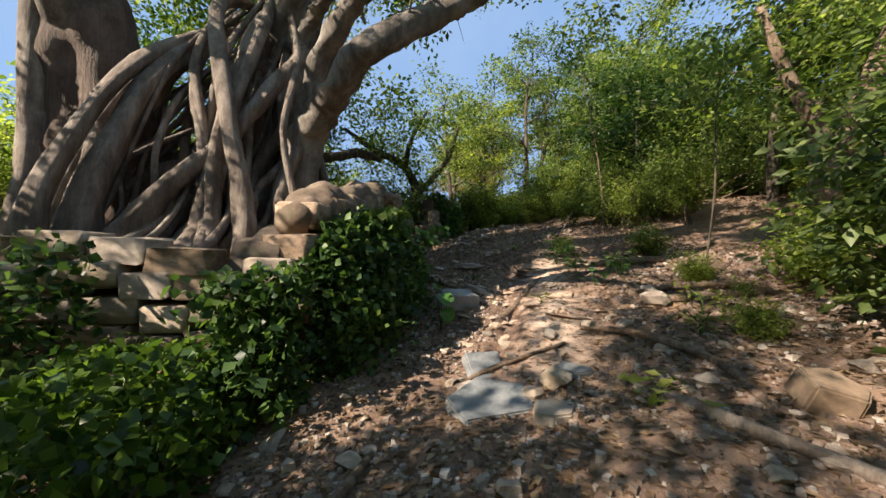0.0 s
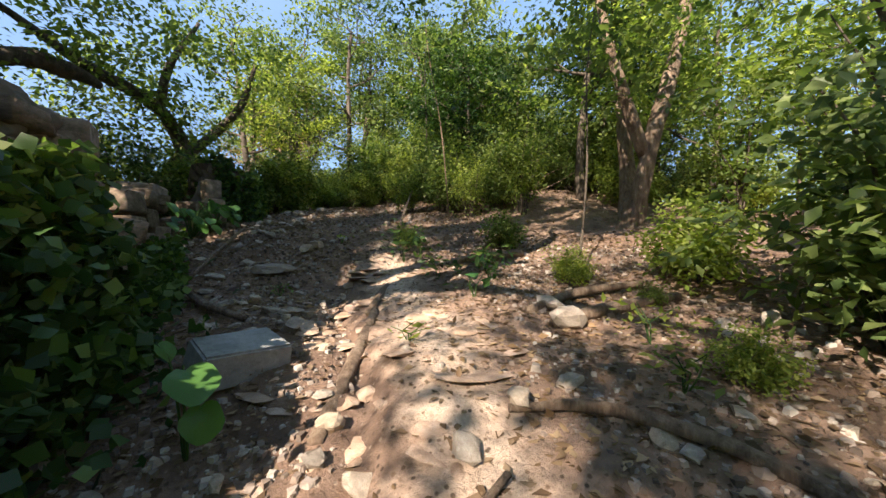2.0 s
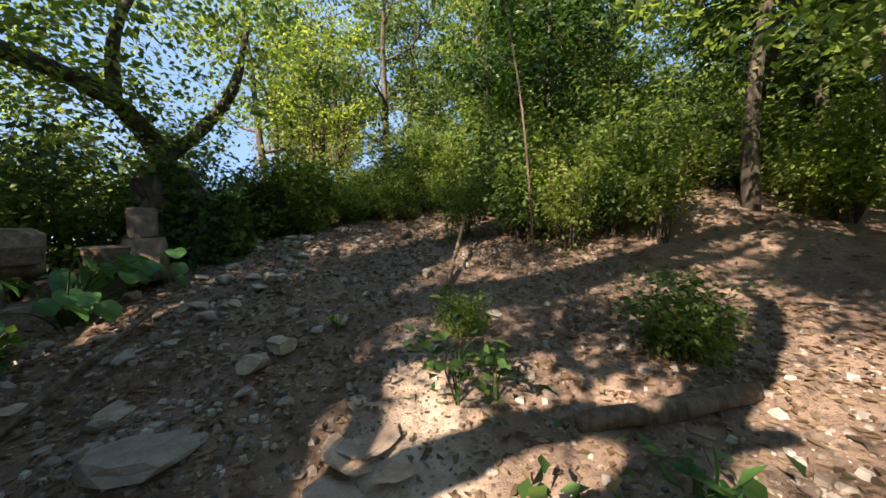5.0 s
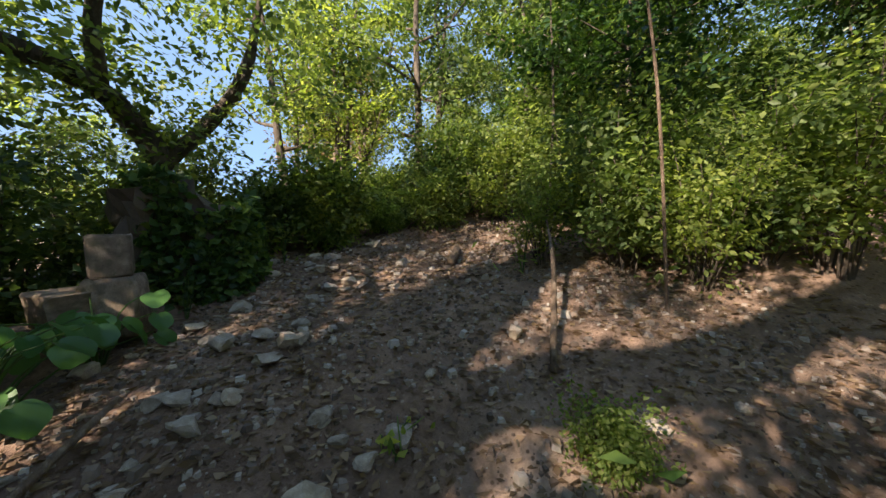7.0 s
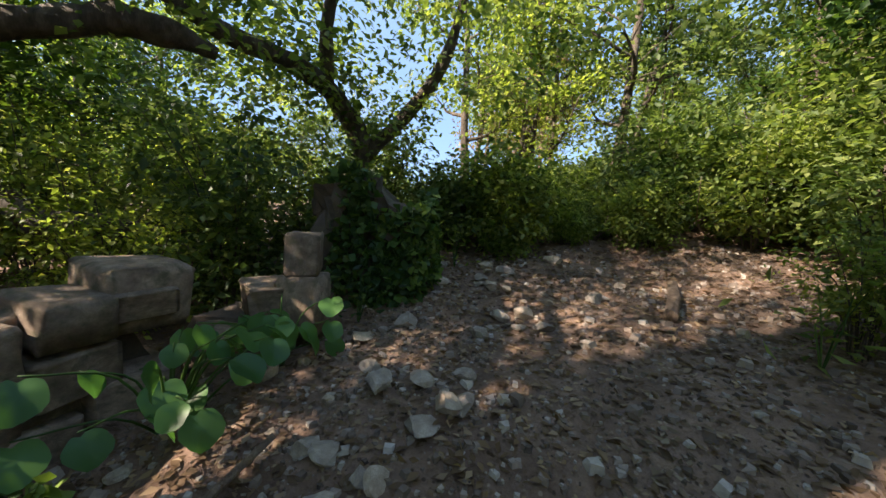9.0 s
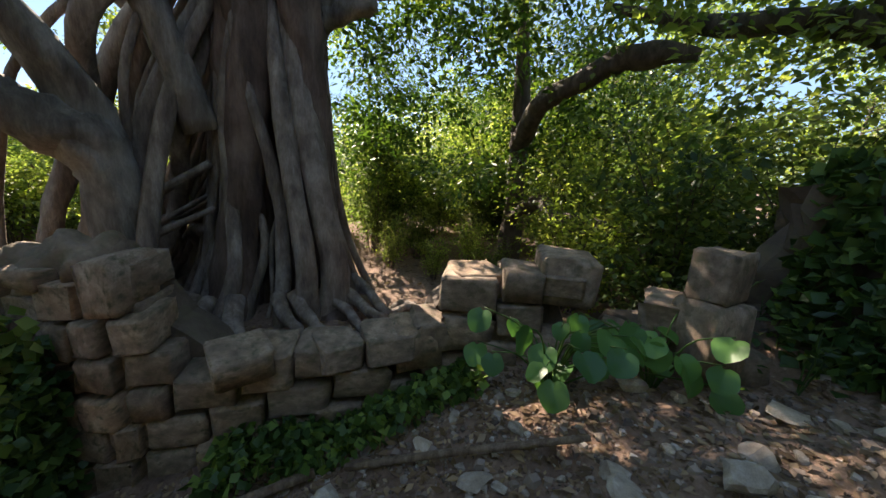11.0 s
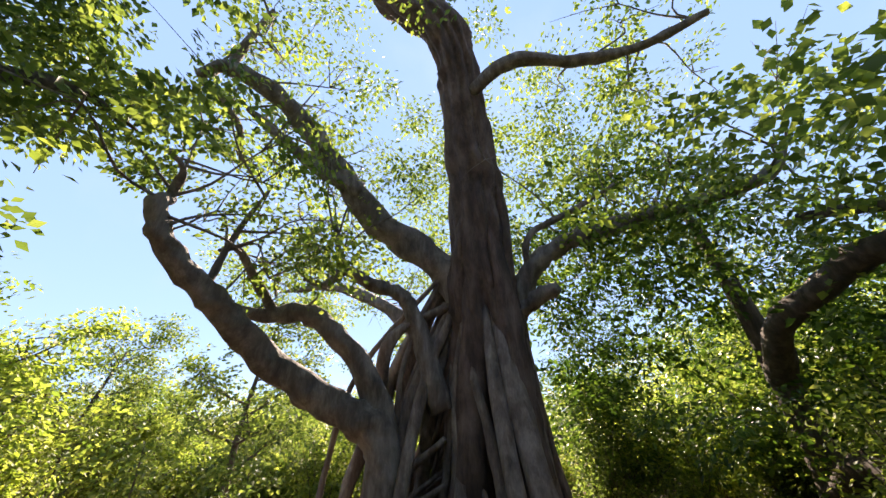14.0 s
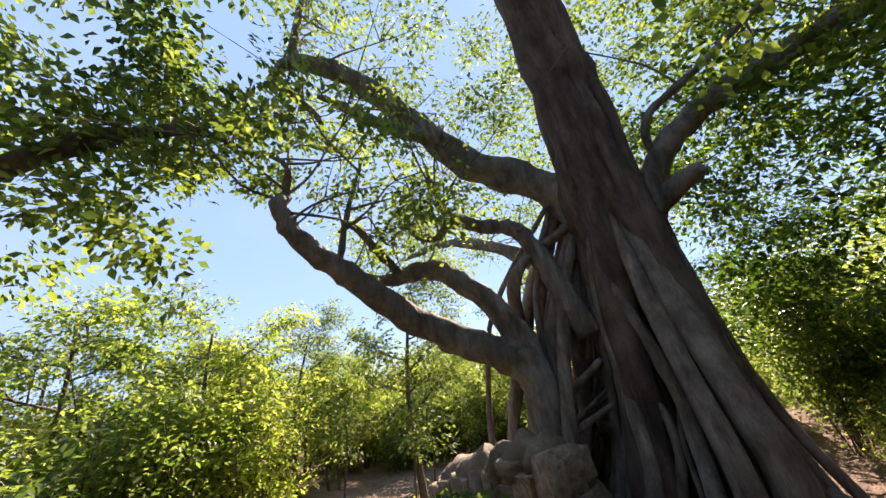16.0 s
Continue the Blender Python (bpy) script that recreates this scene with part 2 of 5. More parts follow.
def ground(x, y, fine=True):
    """Height of the ground: a slope that rises uphill, with the terrace behind the wall."""
    x, y = np.asarray(x, float), np.asarray(y, float)
    xe = np.clip(x, -4, 9)
    ye = np.where(y > 12, 12 + 2.0 * (1 - np.exp(-(y - 12) / 4.0)), y)
    h = 0.035 + 0.131 * xe + 0.145 * ye + 0.45 * sm(5.6, 8.2, y)
    h = np.where(h < 0.1, 0.1 * np.exp(np.clip((h - 0.1) / 0.35, -30, 0)) , h)
    h = h + 0.3 * sm(3.0, 7.5, x) * sm(-2, 2, y)
    terr = 1.28 + 0.03 * (y - 5) - 0.02 * (x + 3)
    inside = sm(-0.12, -0.45, x - wall_x(y)) * sm(2.75, 3.15, y) * (1 - sm(9.0, 11.5, y)) * sm(-13, -8, x)
    h = h * (1 - inside) + np.maximum(terr, h * 0.3 + terr * 0.7) * inside
    h = h + 0.35 * vnoise(x * 0.23, y * 0.23, 1) * sm(5, 14, np.hypot(x - 1, y - 5))
    h = h + 0.6 * np.exp(-((x + 0.25) / 0.6) ** 2 - ((y - 10.1) / 0.8) ** 2)
    if fine:
        h = h + 0.16 * vnoise(x * 0.9, y * 0.9, 0) + 0.07 * vnoise(x * 3.1, y * 3.1, 1) + 0.035 * vnoise(x * 9, y * 9, 2) + 0.016 * vnoise(x * 23, y * 23, 3)
        # rain-worn runnel down the path
        c = 0.35 + 0.33 * (y - 3) + 0.12 * np.sin(y * 2.1)
        h = h - 0.09 * np.exp(-((x - c) / 0.11) ** 2) * sm(2.2, 3.2, y) * (1 - sm(5.6, 6.6, y))
    return h


def gz(x, y):
    return float(ground(x, y))


def mesh_object(name, verts, faces, material, parent=None, label="", smooth=True):
    me = bpy.data.meshes.new(name)
    me.from_pydata([tuple(v) for v in verts] if not isinstance(verts, np.ndarray) else verts.tolist(), [], faces if isinstance(faces, list) else faces.tolist())
    me.materials.append(material)
    if smooth:
        me.polygons.foreach_set("use_smooth", [True] * len(me.polygons))
    ob = new(name, me)
    if parent is not None:
        ob.parent = parent
    if label:
        ob["label"] = label
    return ob


def thing(name, loc, label, category, group="", kind=""):
    e = new(name)
    e.location = loc
    return tagged(e, label, category, group, kind)


def spline(pts, per=6):
    """Smooth rows (x, y, z, radius) through the given ones."""
    p = np.array(pts, float)
    p = np.vstack([2 * p[0] - p[1], p, 2 * p[-1] - p[-2]])
    out = []
    for i in range(1, len(p) - 2):
        for s in np.arange(per) / per:
            a, b, c, d = p[i - 1], p[i], p[i + 1], p[i + 2]
            out.append(0.5 * (2 * b + (c - a) * s + (2 * a - 5 * b + 4 * c - d) * s * s + (3 * b - a - 3 * c + d) * s ** 3))
    out.append(p[-2])
    out = np.array(out)
    out[:, 3] = np.maximum(out[:, 3], 0.002)
    return out


def tube(rows, seg=8, rough=0.0, seed=0, flute=0, close=True):
    """Vertices and faces of a round, tapering limb along rows (x, y, z, radius)."""
    rows = np.asarray(rows, float)
    P, r = rows[:, :3], rows[:, 3]
    n = len(P)
    T = np.gradient(P, axis=0)
    T /= np.linalg.norm(T, axis=1)[:, None] + 1e-9
    ref = np.array([0.31, 0.95, 0.05]) if abs(T[0] @ np.array([0.31, 0.95, 0.05])) < 0.9 else np.array([1.0, 0, 0])
    U = np.cross(T, ref)
    U /= np.linalg.norm(U, axis=1)[:, None] + 1e-9
    V = np.cross(T, U)
    a = np.linspace(0, 2 * np.pi, seg, endpoint=False)
    rad = np.repeat(r[:, None], seg, 1)
    if flute:
        ph = np.linspace(0, 1.3, n)[:, None]
        rad = rad * (1 + 0.2 * np.abs(np.sin(a[None, :] * flute / 2 + ph + seed)) - 0.1 + 0.08 * np.sin(a[None, :] * 3 - ph * 2))
    if rough:
        k = np.arange(n)[:, None] * 0.55
        rad = rad * (1 + rough * 2 * vnoise(k + seed * 3.7 + np.cos(a)[None, :] * 1.6, np.sin(a)[None, :] * 1.6 + seed * 1.3 + 9, seed % 4))
    verts = (P[:, None, :] + rad[..., None] * (np.cos(a)[None, :, None] * U[:, None, :] + np.sin(a)[None, :, None] * V[:, None, :])).reshape(-1, 3)
    faces = []
    for i in range(n - 1):
        for j in range(seg):
            k = (j + 1) % seg
            faces.append((i * seg + j, i * seg + k, (i + 1) * seg + k, (i + 1) * seg + j))
    if close:
        faces.append(tuple(range((n - 1) * seg, n * seg)))
        faces.append(tuple(range(seg - 1, -1, -1)))
    return verts, faces


def joined(parts):
    vs, fs, o = [], [], 0
    for v, f in parts:
        vs.append(v)
        fs += [tuple(i + o for i in q) for q in f]
        o += len(v)
    return np.vstack(vs), fs


def leaf_mesh(name, centres, size, rng, wide=0.5, flat=0.5, hang=0.0, per=0):
    """Many small pointed leaves, two faces each, folded along the midrib; with per, leaves of one spray face one way."""
    n = len(centres)
    d = rng.normal(size=(n, 3))
    w = rng.normal(size=(n, 3))
    if per:
        g = centres.reshape(-1, per, 3)
        o = g - g.mean(1, keepdims=True)
        face = np.stack([rng.normal(0, 0.5, len(g)) - 0.15, rng.normal(0, 0.5, len(g)), np.ones(len(g))], -1)
        face = np.repeat(face, per, 0) + rng.normal(size=(n, 3)) * 0.42
        face /= np.linalg.norm(face, axis=1)[:, None]
        out = o.reshape(-1, 3)
        out = out / (np.linalg.norm(out, axis=1)[:, None] + 1e-6)
        d = out + rng.normal(size=(n, 3)) * 0.6
        d -= (d * face).sum(1)[:, None] * face
        d[:, 2] -= 0.25
        w = np.cross(face, d)
    else:
        d[:, 2] = d[:, 2] * (1 - flat) - hang
        w[:, 2] *= 1 - flat
    d /= np.linalg.norm(d, axis=1)[:, None] + 1e-9
    w -= (w * d).sum(1)[:, None] * d
    w /= np.linalg.norm(w, axis=1)[:, None] + 1e-9
    nrm = np.cross(d, w)
    L = (size * (0.6 + 0.8 * rng.random(n)))[:, None]
    a = centres
    tip = centres + d * L
    side = centres + d * L * 0.45
    l = side + w * L * wide * 0.5 + nrm * L * 0.1
    r = side - w * L * wide * 0.5 + nrm * L * 0.1
    v = np.stack([a, l, tip, r], 1).reshape(-1, 3)
    i = np.arange(n)[:, None] * 4
    f = np.concatenate([i + np.array([[0, 1, 2]]), i + np.array([[0, 2, 3]])], 1).reshape(-1, 3)
    me = bpy.data.meshes.new(name)
    me.vertices.add(len(v))
    me.vertices.foreach_set("co", v.astype(np.float32).ravel())
    me.loops.add(len(f) * 3)
    me.loops.foreach_set("vertex_index", f.astype(np.int32).ravel())
    me.polygons.add(len(f))
    me.polygons.foreach_set("loop_start", np.arange(0, len(f) * 3, 3, dtype=np.int32))
    me.update(calc_edges=True)
    return me


def leaves(name, centres, size, rng, material, parent=None, label="", **kw):
    me = leaf_mesh(name, np.asarray(centres, float), size, rng, **kw)
    me.materials.append(material)
    ob = new(name, me)
    if parent is not None:
        ob.parent = parent
    if label:
        ob["label"] = label
    return ob


def clumps(rng, centres, per, spread, squash=0.6):
    c = np.repeat(np.asarray(centres, float), per, 0)
    o = rng.normal(size=c.shape)
    o /= np.linalg.norm(o, axis=1)[:, None] + 1e-9
    o *= (rng.random(len(o)) ** 0.45)[:, None] * spread
    o[:, 2] *= squash
    tilt = np.repeat(rng.normal(0, 0.4, size=(len(centres), 2)), per, 0)
    o[:, 2] += o[:, 0] * tilt[:, 0] + o[:, 1] * tilt[:, 1]
    return c + o


# ---- ground ----
def steps(lo, mid0, mid1, hi, fine):
    core = list(np.arange(mid0, mid1, fine))
    left, right, s = [], [], fine
    p = mid0
    while p > lo:
        s *= 1.13
        p -= s
        left.append(p)
    s, p = fine, core[-1]
    while p < hi:
        s *= 1.13
        p += s
        right.append(p)
    return np.array(left[::-1] + core + right)


GX, GY = steps(-400, -3.2, 4.6, 400, 0.05), steps(-400, -0.2, 11.0, 400, 0.05)
gxx, gyy = np.meshgrid(GX, GY)
gv = np.stack([gxx, gyy, ground(gxx, gyy)], -1).reshape(-1, 3)
ny, nx = gxx.shape
gi = np.arange(ny * nx).reshape(ny, nx)
gf = np.stack([gi[:-1, :-1], gi[:-1, 1:], gi[1:, 1:], gi[1:, :-1]], -1).reshape(-1, 4)
ground_ob = mesh_object("ground", gv, gf, M_SOIL)
tagged(ground_ob, "reddish-brown bare earth slope strewn with grit and dead leaves", "ground", kind="structure")


# ---- banyan ----
BZ = 1.2


def limb_part(name, rows, parent, material, seg=10, rough=0.12, seed=0, flute=0, per=6, label=""):
    v, f = tube(spline(rows, per), seg, rough, seed, flute)
    v = v - np.array(parent.location)
    return mesh_object(name, v, f, material, parent, label)


def banyan():
    rng = np.random.default_rng(11)
    t = thing("banyan_tree", (-2.8, 5.4, BZ), "huge old banyan with fluted grey trunk and aerial root lattice", "tree")
    AXIS = [(-2.9, 5.5, 0.7, 0.8), (-2.9, 5.5, 1.6, 0.56), (-2.9, 5.5, 2.7, 0.46), (-2.82, 5.5, 3.96, 0.44), (-2.55, 5.54, 5.16, 0.4), (-2.28, 5.64, 6.33, 0.37), (-1.93, 5.69, 7.24, 0.36), (-1.47, 5.8, 8.15, 0.34), (-0.97, 5.71, 8.75, 0.31), (-0.45, 5.07, 9.48, 0.3), (0.1, 4.6, 10.4, 0.16)]
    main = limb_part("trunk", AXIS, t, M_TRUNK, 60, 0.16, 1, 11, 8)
    # a deep dark hollow between the grown-together roots
    for v in main.data.vertices:
        x, y, z = v.co.x + t.location.x + 2.9, v.co.y + t.location.y - 5.5, v.co.z + BZ
        k = float(sm(0.42, 0.12, abs(math.atan2(y, x) - 0.3)) * sm(4.6, 3.4, z))
        v.co.x -= x * 0.6 * k
        v.co.y -= y * 0.6 * k
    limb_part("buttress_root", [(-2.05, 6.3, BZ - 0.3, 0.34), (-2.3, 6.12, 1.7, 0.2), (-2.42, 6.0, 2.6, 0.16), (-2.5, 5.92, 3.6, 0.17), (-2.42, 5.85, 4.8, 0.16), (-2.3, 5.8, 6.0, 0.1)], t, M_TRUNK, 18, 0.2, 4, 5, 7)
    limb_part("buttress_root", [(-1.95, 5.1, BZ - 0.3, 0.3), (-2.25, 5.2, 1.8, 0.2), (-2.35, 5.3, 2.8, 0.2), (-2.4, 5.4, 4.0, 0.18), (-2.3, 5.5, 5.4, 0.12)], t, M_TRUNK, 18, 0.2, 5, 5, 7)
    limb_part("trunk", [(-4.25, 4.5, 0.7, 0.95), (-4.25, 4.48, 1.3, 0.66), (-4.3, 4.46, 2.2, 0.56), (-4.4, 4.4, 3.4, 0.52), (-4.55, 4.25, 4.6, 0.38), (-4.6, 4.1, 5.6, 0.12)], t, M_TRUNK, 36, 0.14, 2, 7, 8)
    limb_part("trunk", [(-2.0, 4.5, 0.8, 0.34), (-1.95, 4.45, 1.5, 0.2), (-1.9, 4.42, 2.2, 0.17), (-1.85, 4.38, 2.8, 0.18), (-1.7, 4.24, 3.12, 0.17)], t, M_BANYAN, 20, 0.16, 3, 5)
    az = np.array(AXIS)

    def axis(z):
        return np.interp(z, az[:, 2], az[:, 0]), np.interp(z, az[:, 2], az[:, 1]), np.interp(z, az[:, 2], az[:, 3])

    # roots grown together into columns, with dark clefts between them
    for i in range(17):
        a0 = 2 * np.pi * i / 17 + rng.normal(0, 0.12)
        rad, top, tw = rng.uniform(0.09, 0.19), rng.uniform(3.6, 7.6), rng.normal(0, 0.2)
        if abs((a0 - 0.3 + np.pi) % (2 * np.pi) - np.pi) < 0.38:
            continue
        rows = []
        for k in range(9):
            z = BZ - 0.2 + (top - BZ + 0.2) * k / 8
            cx, cy, r = axis(z)
            a = a0 + tw * k / 8 + 0.09 * math.sin(k * 1.3 + i)
            rr = r * 0.97 + 0.03 * math.sin(k * 1.9 + 2 * i) - (0.12 if k == 8 else 0)
            rows.append((cx + rr * math.cos(a), cy + rr * math.sin(a), z, rad * (1.25 - 0.55 * k / 8)))
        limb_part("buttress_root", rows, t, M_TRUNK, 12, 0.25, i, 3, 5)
    LIMBS = [
        [(-1.95, 4.45, 2.40, 0.17), (-1.84, 4.36, 2.95, 0.205), (-1.45, 3.98, 3.25, 0.185), (-0.97, 3.55, 3.61, 0.161), (-0.29, 3.56, 3.99, 0.143), (0.13, 3.57, 4.24, 0.124), (0.55, 3.59, 4.49, 0.105), (0.76, 3.65, 4.78, 0.081), (0.68, 3.61, 4.95, 0.053), (0.74, 3.79, 5.17, 0.031), (0.92, 3.79, 5.25, 0.015)],
        [(-1.91, 4.44, 3.00, 0.156), (-1.59, 4.08, 3.83, 0.130), (-1.12, 3.72, 4.29, 0.120), (-0.76, 3.40, 4.23, 0.078), (-0.33, 3.13, 4.29, 0.042)],
        [(-0.84, 3.46, 4.25, 0.068), (-0.52, 3.46, 4.54, 0.057), (-0.16, 3.47, 4.83, 0.042), (-0.03, 3.36, 4.78, 0.021)],
        [(0.10, 3.57, 4.25, 0.043), (0.05, 3.60, 4.60, 0.034), (0.00, 3.70, 5.00, 0.028), (-0.10, 3.85, 5.50, 0.015)],
        [(-2.32, 4.97, 3.18, 0.151), (-2.06, 4.69, 4.32, 0.117), (-1.88, 4.58, 4.64, 0.106), (-1.60, 4.27, 4.76, 0.092), (-1.33, 4.04, 4.92, 0.078), (-1.22, 3.81, 4.72, 0.050), (-1.01, 3.62, 4.76, 0.022)],
        [(-1.33, 4.04, 4.92, 0.056), (-1.16, 4.02, 5.17, 0.039), (-1.01, 4.07, 5.44, 0.022)],
        [(-2.65, 5.35, 4.60, 0.279), (-2.35, 4.98, 5.20, 0.254), (-1.67, 4.26, 5.82, 0.223), (-0.88, 3.90, 6.60, 0.174), (-0.03, 3.69, 7.09, 0.124), (0.55, 3.37, 7.20, 0.093), (0.71, 3.02, 7.08, 0.068)],
        [(-1.29, 4.18, 6.17, 0.136), (-0.78, 3.76, 6.41, 0.105), (-0.18, 3.48, 6.70, 0.068), (0.17, 3.33, 6.88, 0.037)],
        [(0.65, 3.08, 7.00, 0.059), (0.11, 3.09, 6.77, 0.046), (-0.21, 2.89, 6.39, 0.031)],
        [(0.55, 3.37, 7.20, 0.059), (0.60, 3.70, 7.59, 0.046), (0.61, 4.02, 7.91, 0.031)],
        [(-2.90, 5.75, 4.20, 0.211), (-2.85, 6.20, 5.00, 0.167), (-2.92, 6.81, 5.43, 0.136), (-3.11, 7.67, 5.64, 0.118), (-3.13, 8.53, 5.70, 0.105), (-2.97, 9.42, 5.79, 0.081), (-2.86, 9.71, 6.15, 0.037)],
        [(-2.78, 6.20, 5.05, 0.056), (-2.61, 6.36, 5.52, 0.053), (-2.71, 7.06, 5.83, 0.043), (-2.81, 7.67, 6.15, 0.025)],
        [(-2.87, 5.90, 4.40, 0.143), (-2.79, 6.31, 4.60, 0.118), (-2.70, 6.60, 4.64, 0.087)],
        [(-1.60, 5.85, 7.70, 0.124), (-1.43, 6.67, 7.89, 0.112), (-1.82, 7.52, 7.84, 0.087), (-2.03, 8.46, 7.86, 0.074), (-1.98, 9.32, 7.97, 0.050)],
        [(-4.55, 4.35, 3.9, 0.26), (-4.5, 3.4, 4.9, 0.2), (-4.3, 2.4, 5.7, 0.15), (-4.1, 1.2, 6.2, 0.1), (-4.2, 0.0, 6.4, 0.07), (-4.4, -1.0, 6.6, 0.03)],
    ]
    for i, rows in enumerate(LIMBS):
        limb_part("limb", rows, t, M_BANYAN, 16 if rows[0][3] > 0.15 else 9, 0.3, i, 0, 9)
    # aerial roots: ropes that hug the trunk, splay at the foot and cross one another
    for i in range(84):
        a = rng.uniform(0, 2 * np.pi)
        top = rng.uniform(2.4, 5.2)
        if abs((a - 0.3 + np.pi) % (2 * np.pi) - np.pi) < 0.4:
            continue
        r0, r1 = 0.4, rng.uniform(0.75, 1.25)
        rad = rng.choice([0.022, 0.03, 0.042, 0.06])
        tw = rng.normal(0, 0.45)
        rows = []
        for s in np.linspace(0, 1, 7):
            z = top + (BZ - 0.1 - top) * s
            rr = r0 + 0.17 * min(1, s * 4) + (r1 - r0 - 0.17) * s ** 3.2
            aa = a + tw * s + 0.16 * math.sin(s * 7 + i)
            cx = -2.85 + 0.06 * max(0, z - 3.9)
            rows.append((cx + rr * math.cos(aa), 5.46 + rr * 1.0 * math.sin(aa), z, rad * (0.75 + 0.6 * s)))
        limb_part("aerial_root", rows, t, M_ROOT, 8, 0.22, i, 0, 4)
    # lattice on the downhill side, between the two trunks
    for i in range(54):
        x0 = rng.uniform(-4.0, -2.0)
        x1 = np.clip(x0 + rng.normal(-0.35, 0.6), -4.7, -1.75)
        rad = rng.choice([0.028, 0.04, 0.055, 0.085])
        front = 4.2 + 0.2 * rng.normal()
        top = rng.uniform(2.4, 5.4)
        w = rng.normal(0, 0.1, 4)
        rows = [(x0 * 0.6 - 1.1, 5.0, top, rad * 0.7), (x0 + (x1 - x0) * 0.3 + w[0], front + 0.3, top * 0.6 + 0.7, rad), (x0 + (x1 - x0) * 0.55 + w[1], front + 0.05 + w[2], top * 0.25 + 1.45, rad * 0.9), (x0 + (x1 - x0) * 0.8 + w[3], front - 0.15, 1.75, rad), (x1, front - 0.45 - rng.random() * 0.5, BZ - 0.05, rad * 1.6)]
        limb_part("aerial_root", rows, t, M_ROOT, 9, 0.26, i, 0, 5)
    # the stout roots that stand free before the lattice
    for i, rows in enumerate((
            [(-2.75, 5.25, 5.2, 0.05), (-2.95, 4.3, 4.6, 0.075), (-2.5, 3.7, 2.9, 0.085), (-2.25, 3.58, 2.0, 0.095), (-2.18, 3.52, BZ - 0.1, 0.16)],
            [(-2.45, 5.15, 4.6, 0.06), (-1.95, 4.45, 4.1, 0.07), (-2.2, 4.1, 3.4, 0.09), (-2.7, 3.9, 2.6, 0.09), (-3.15, 3.7, 2.05, 0.1), (-3.6, 3.45, BZ, 0.15)],
            [(-2.65, 5.3, 5.4, 0.08), (-2.62, 4.5, 4.3, 0.1), (-2.75, 3.95, 2.6, 0.1), (-2.85, 3.75, BZ - 0.1, 0.2)],
            [(-1.85, 4.36, 2.9, 0.09), (-2.05, 4.1, 2.2, 0.08), (-1.9, 3.85, 1.6, 0.08), (-1.72, 3.7, BZ - 0.1, 0.1)],
            [(-4.6, 4.15, 5.8, 0.1), (-4.82, 4.0, 5.0, 0.12), (-4.8, 3.95, 4.0, 0.13), (-4.72, 3.9, 2.5, 0.13), (-4.7, 3.85, BZ - 0.2, 0.22)],
            [(-4.4, 4.4, 4.0, 0.08), (-3.9, 3.75, 2.5, 0.09), (-3.95, 3.55, 1.8, 0.09), (-3.8, 3.4, BZ - 0.1, 0.14)])):
        limb_part("prop_root", rows, t, M_ROOT, 12, 0.28, i, 3, 6)
    for x, y, r in ((-3.75, 3.45, 0.13), (-3.95, 3.2, 0.09), (-4.2, 3.6, 0.1), (-2.0, 4.35, 0.1), (-1.85, 4.6, 0.075), (-2.15, 6.15, 0.14), (-2.0, 5.9, 0.1)):
        limb_part("prop_root", [(x, y, BZ - 0.1, r * 1.7), (x + 0.05, y + 0.05, 2.0, r), (x + (-2.85 - x) * 0.3, y + (5.3 - y) * 0.35, 3.6, r * 0.85), (x + (-2.7 - x) * 0.8, y + (5.5 - y) * 0.85, 5.0, r * 0.5)], t, M_ROOT, 12, 0.2, 5, 4)
    # roots that crawl over the terrace and the wall top
    for i in range(16):
        a = rng.uniform(-1.9, 1.2)
        L = rng.uniform(0.7, 1.5)
        rows = []
        for s in np.linspace(0, 1, 6):
            x, y = -2.85 + (1.0 + L * s) * math.cos(a + 0.4 * s * rng.normal()), 5.45 + (1.0 + L * s) * math.sin(a + 0.3 * s)
            x = min(x, wall_x(y) - 0.42)
            rows.append((x, y, float(ground(x, y)) + 0.03 + 0.25 * (1 - s) ** 2, 0.075 * (1 - 0.7 * s)))
        limb_part("surface_root", rows, t, M_ROOT, 8, 0.2, i)
    # crown: leafy clumps on twigs out of the limbs
    tips = []
    twigs = []
    for rows in LIMBS:
        sp = spline(rows, 5)
        for q in sp[len(sp) // 3:]:
            for _ in range(2):
                d = rng.normal(size=3) * np.array([1, 1, 0.6]) + np.array([-0.35, 0, 0.75])
                d /= np.linalg.norm(d)
                L = rng.uniform(0.8, 1.8)
                e = q[:3] + d * L
                if e[2] > 4.3 + 1.4 * (e[1] < 3.3) and rng.random() < 0.32 and math.hypot(e[0] + 2.6, e[1] - 5.5) > 1.3 and np.linalg.norm(e[:2] - np.array([1.9, 6.9])) > 3.0:
                    if rng.random() < 0.7:
                        tips.append(e)
                    b1, b2 = q[:3] + d * L * 0.35 + rng.normal(size=3) * 0.12, q[:3] + d * L * 0.7 + rng.normal(size=3) * 0.16
                    twigs.append(tube(spline([(*q[:3], 0.018), (*b1, 0.013), (*b2, 0.008), (*e, 0.003)], 3), 5, close=False))
                    for _ in range(3):
                        g = rng.normal(size=3) * 0.35 + d * 0.3
                        twigs.append(tube([(*b2, 0.009), (*(b2 + g * 0.5 + rng.normal(size=3) * 0.05), 0.006), (*(b2 + g), 0.002)], 4, close=False))
    # sprays added high over the south limb to shade the path's right side
    for i in range(34):
        tips.append(np.array([-4.2, 1.3 - 2.6 * i / 33, 6.5]) + rng.normal(size=3) * np.array([0.7, 0.4, 0.45]))
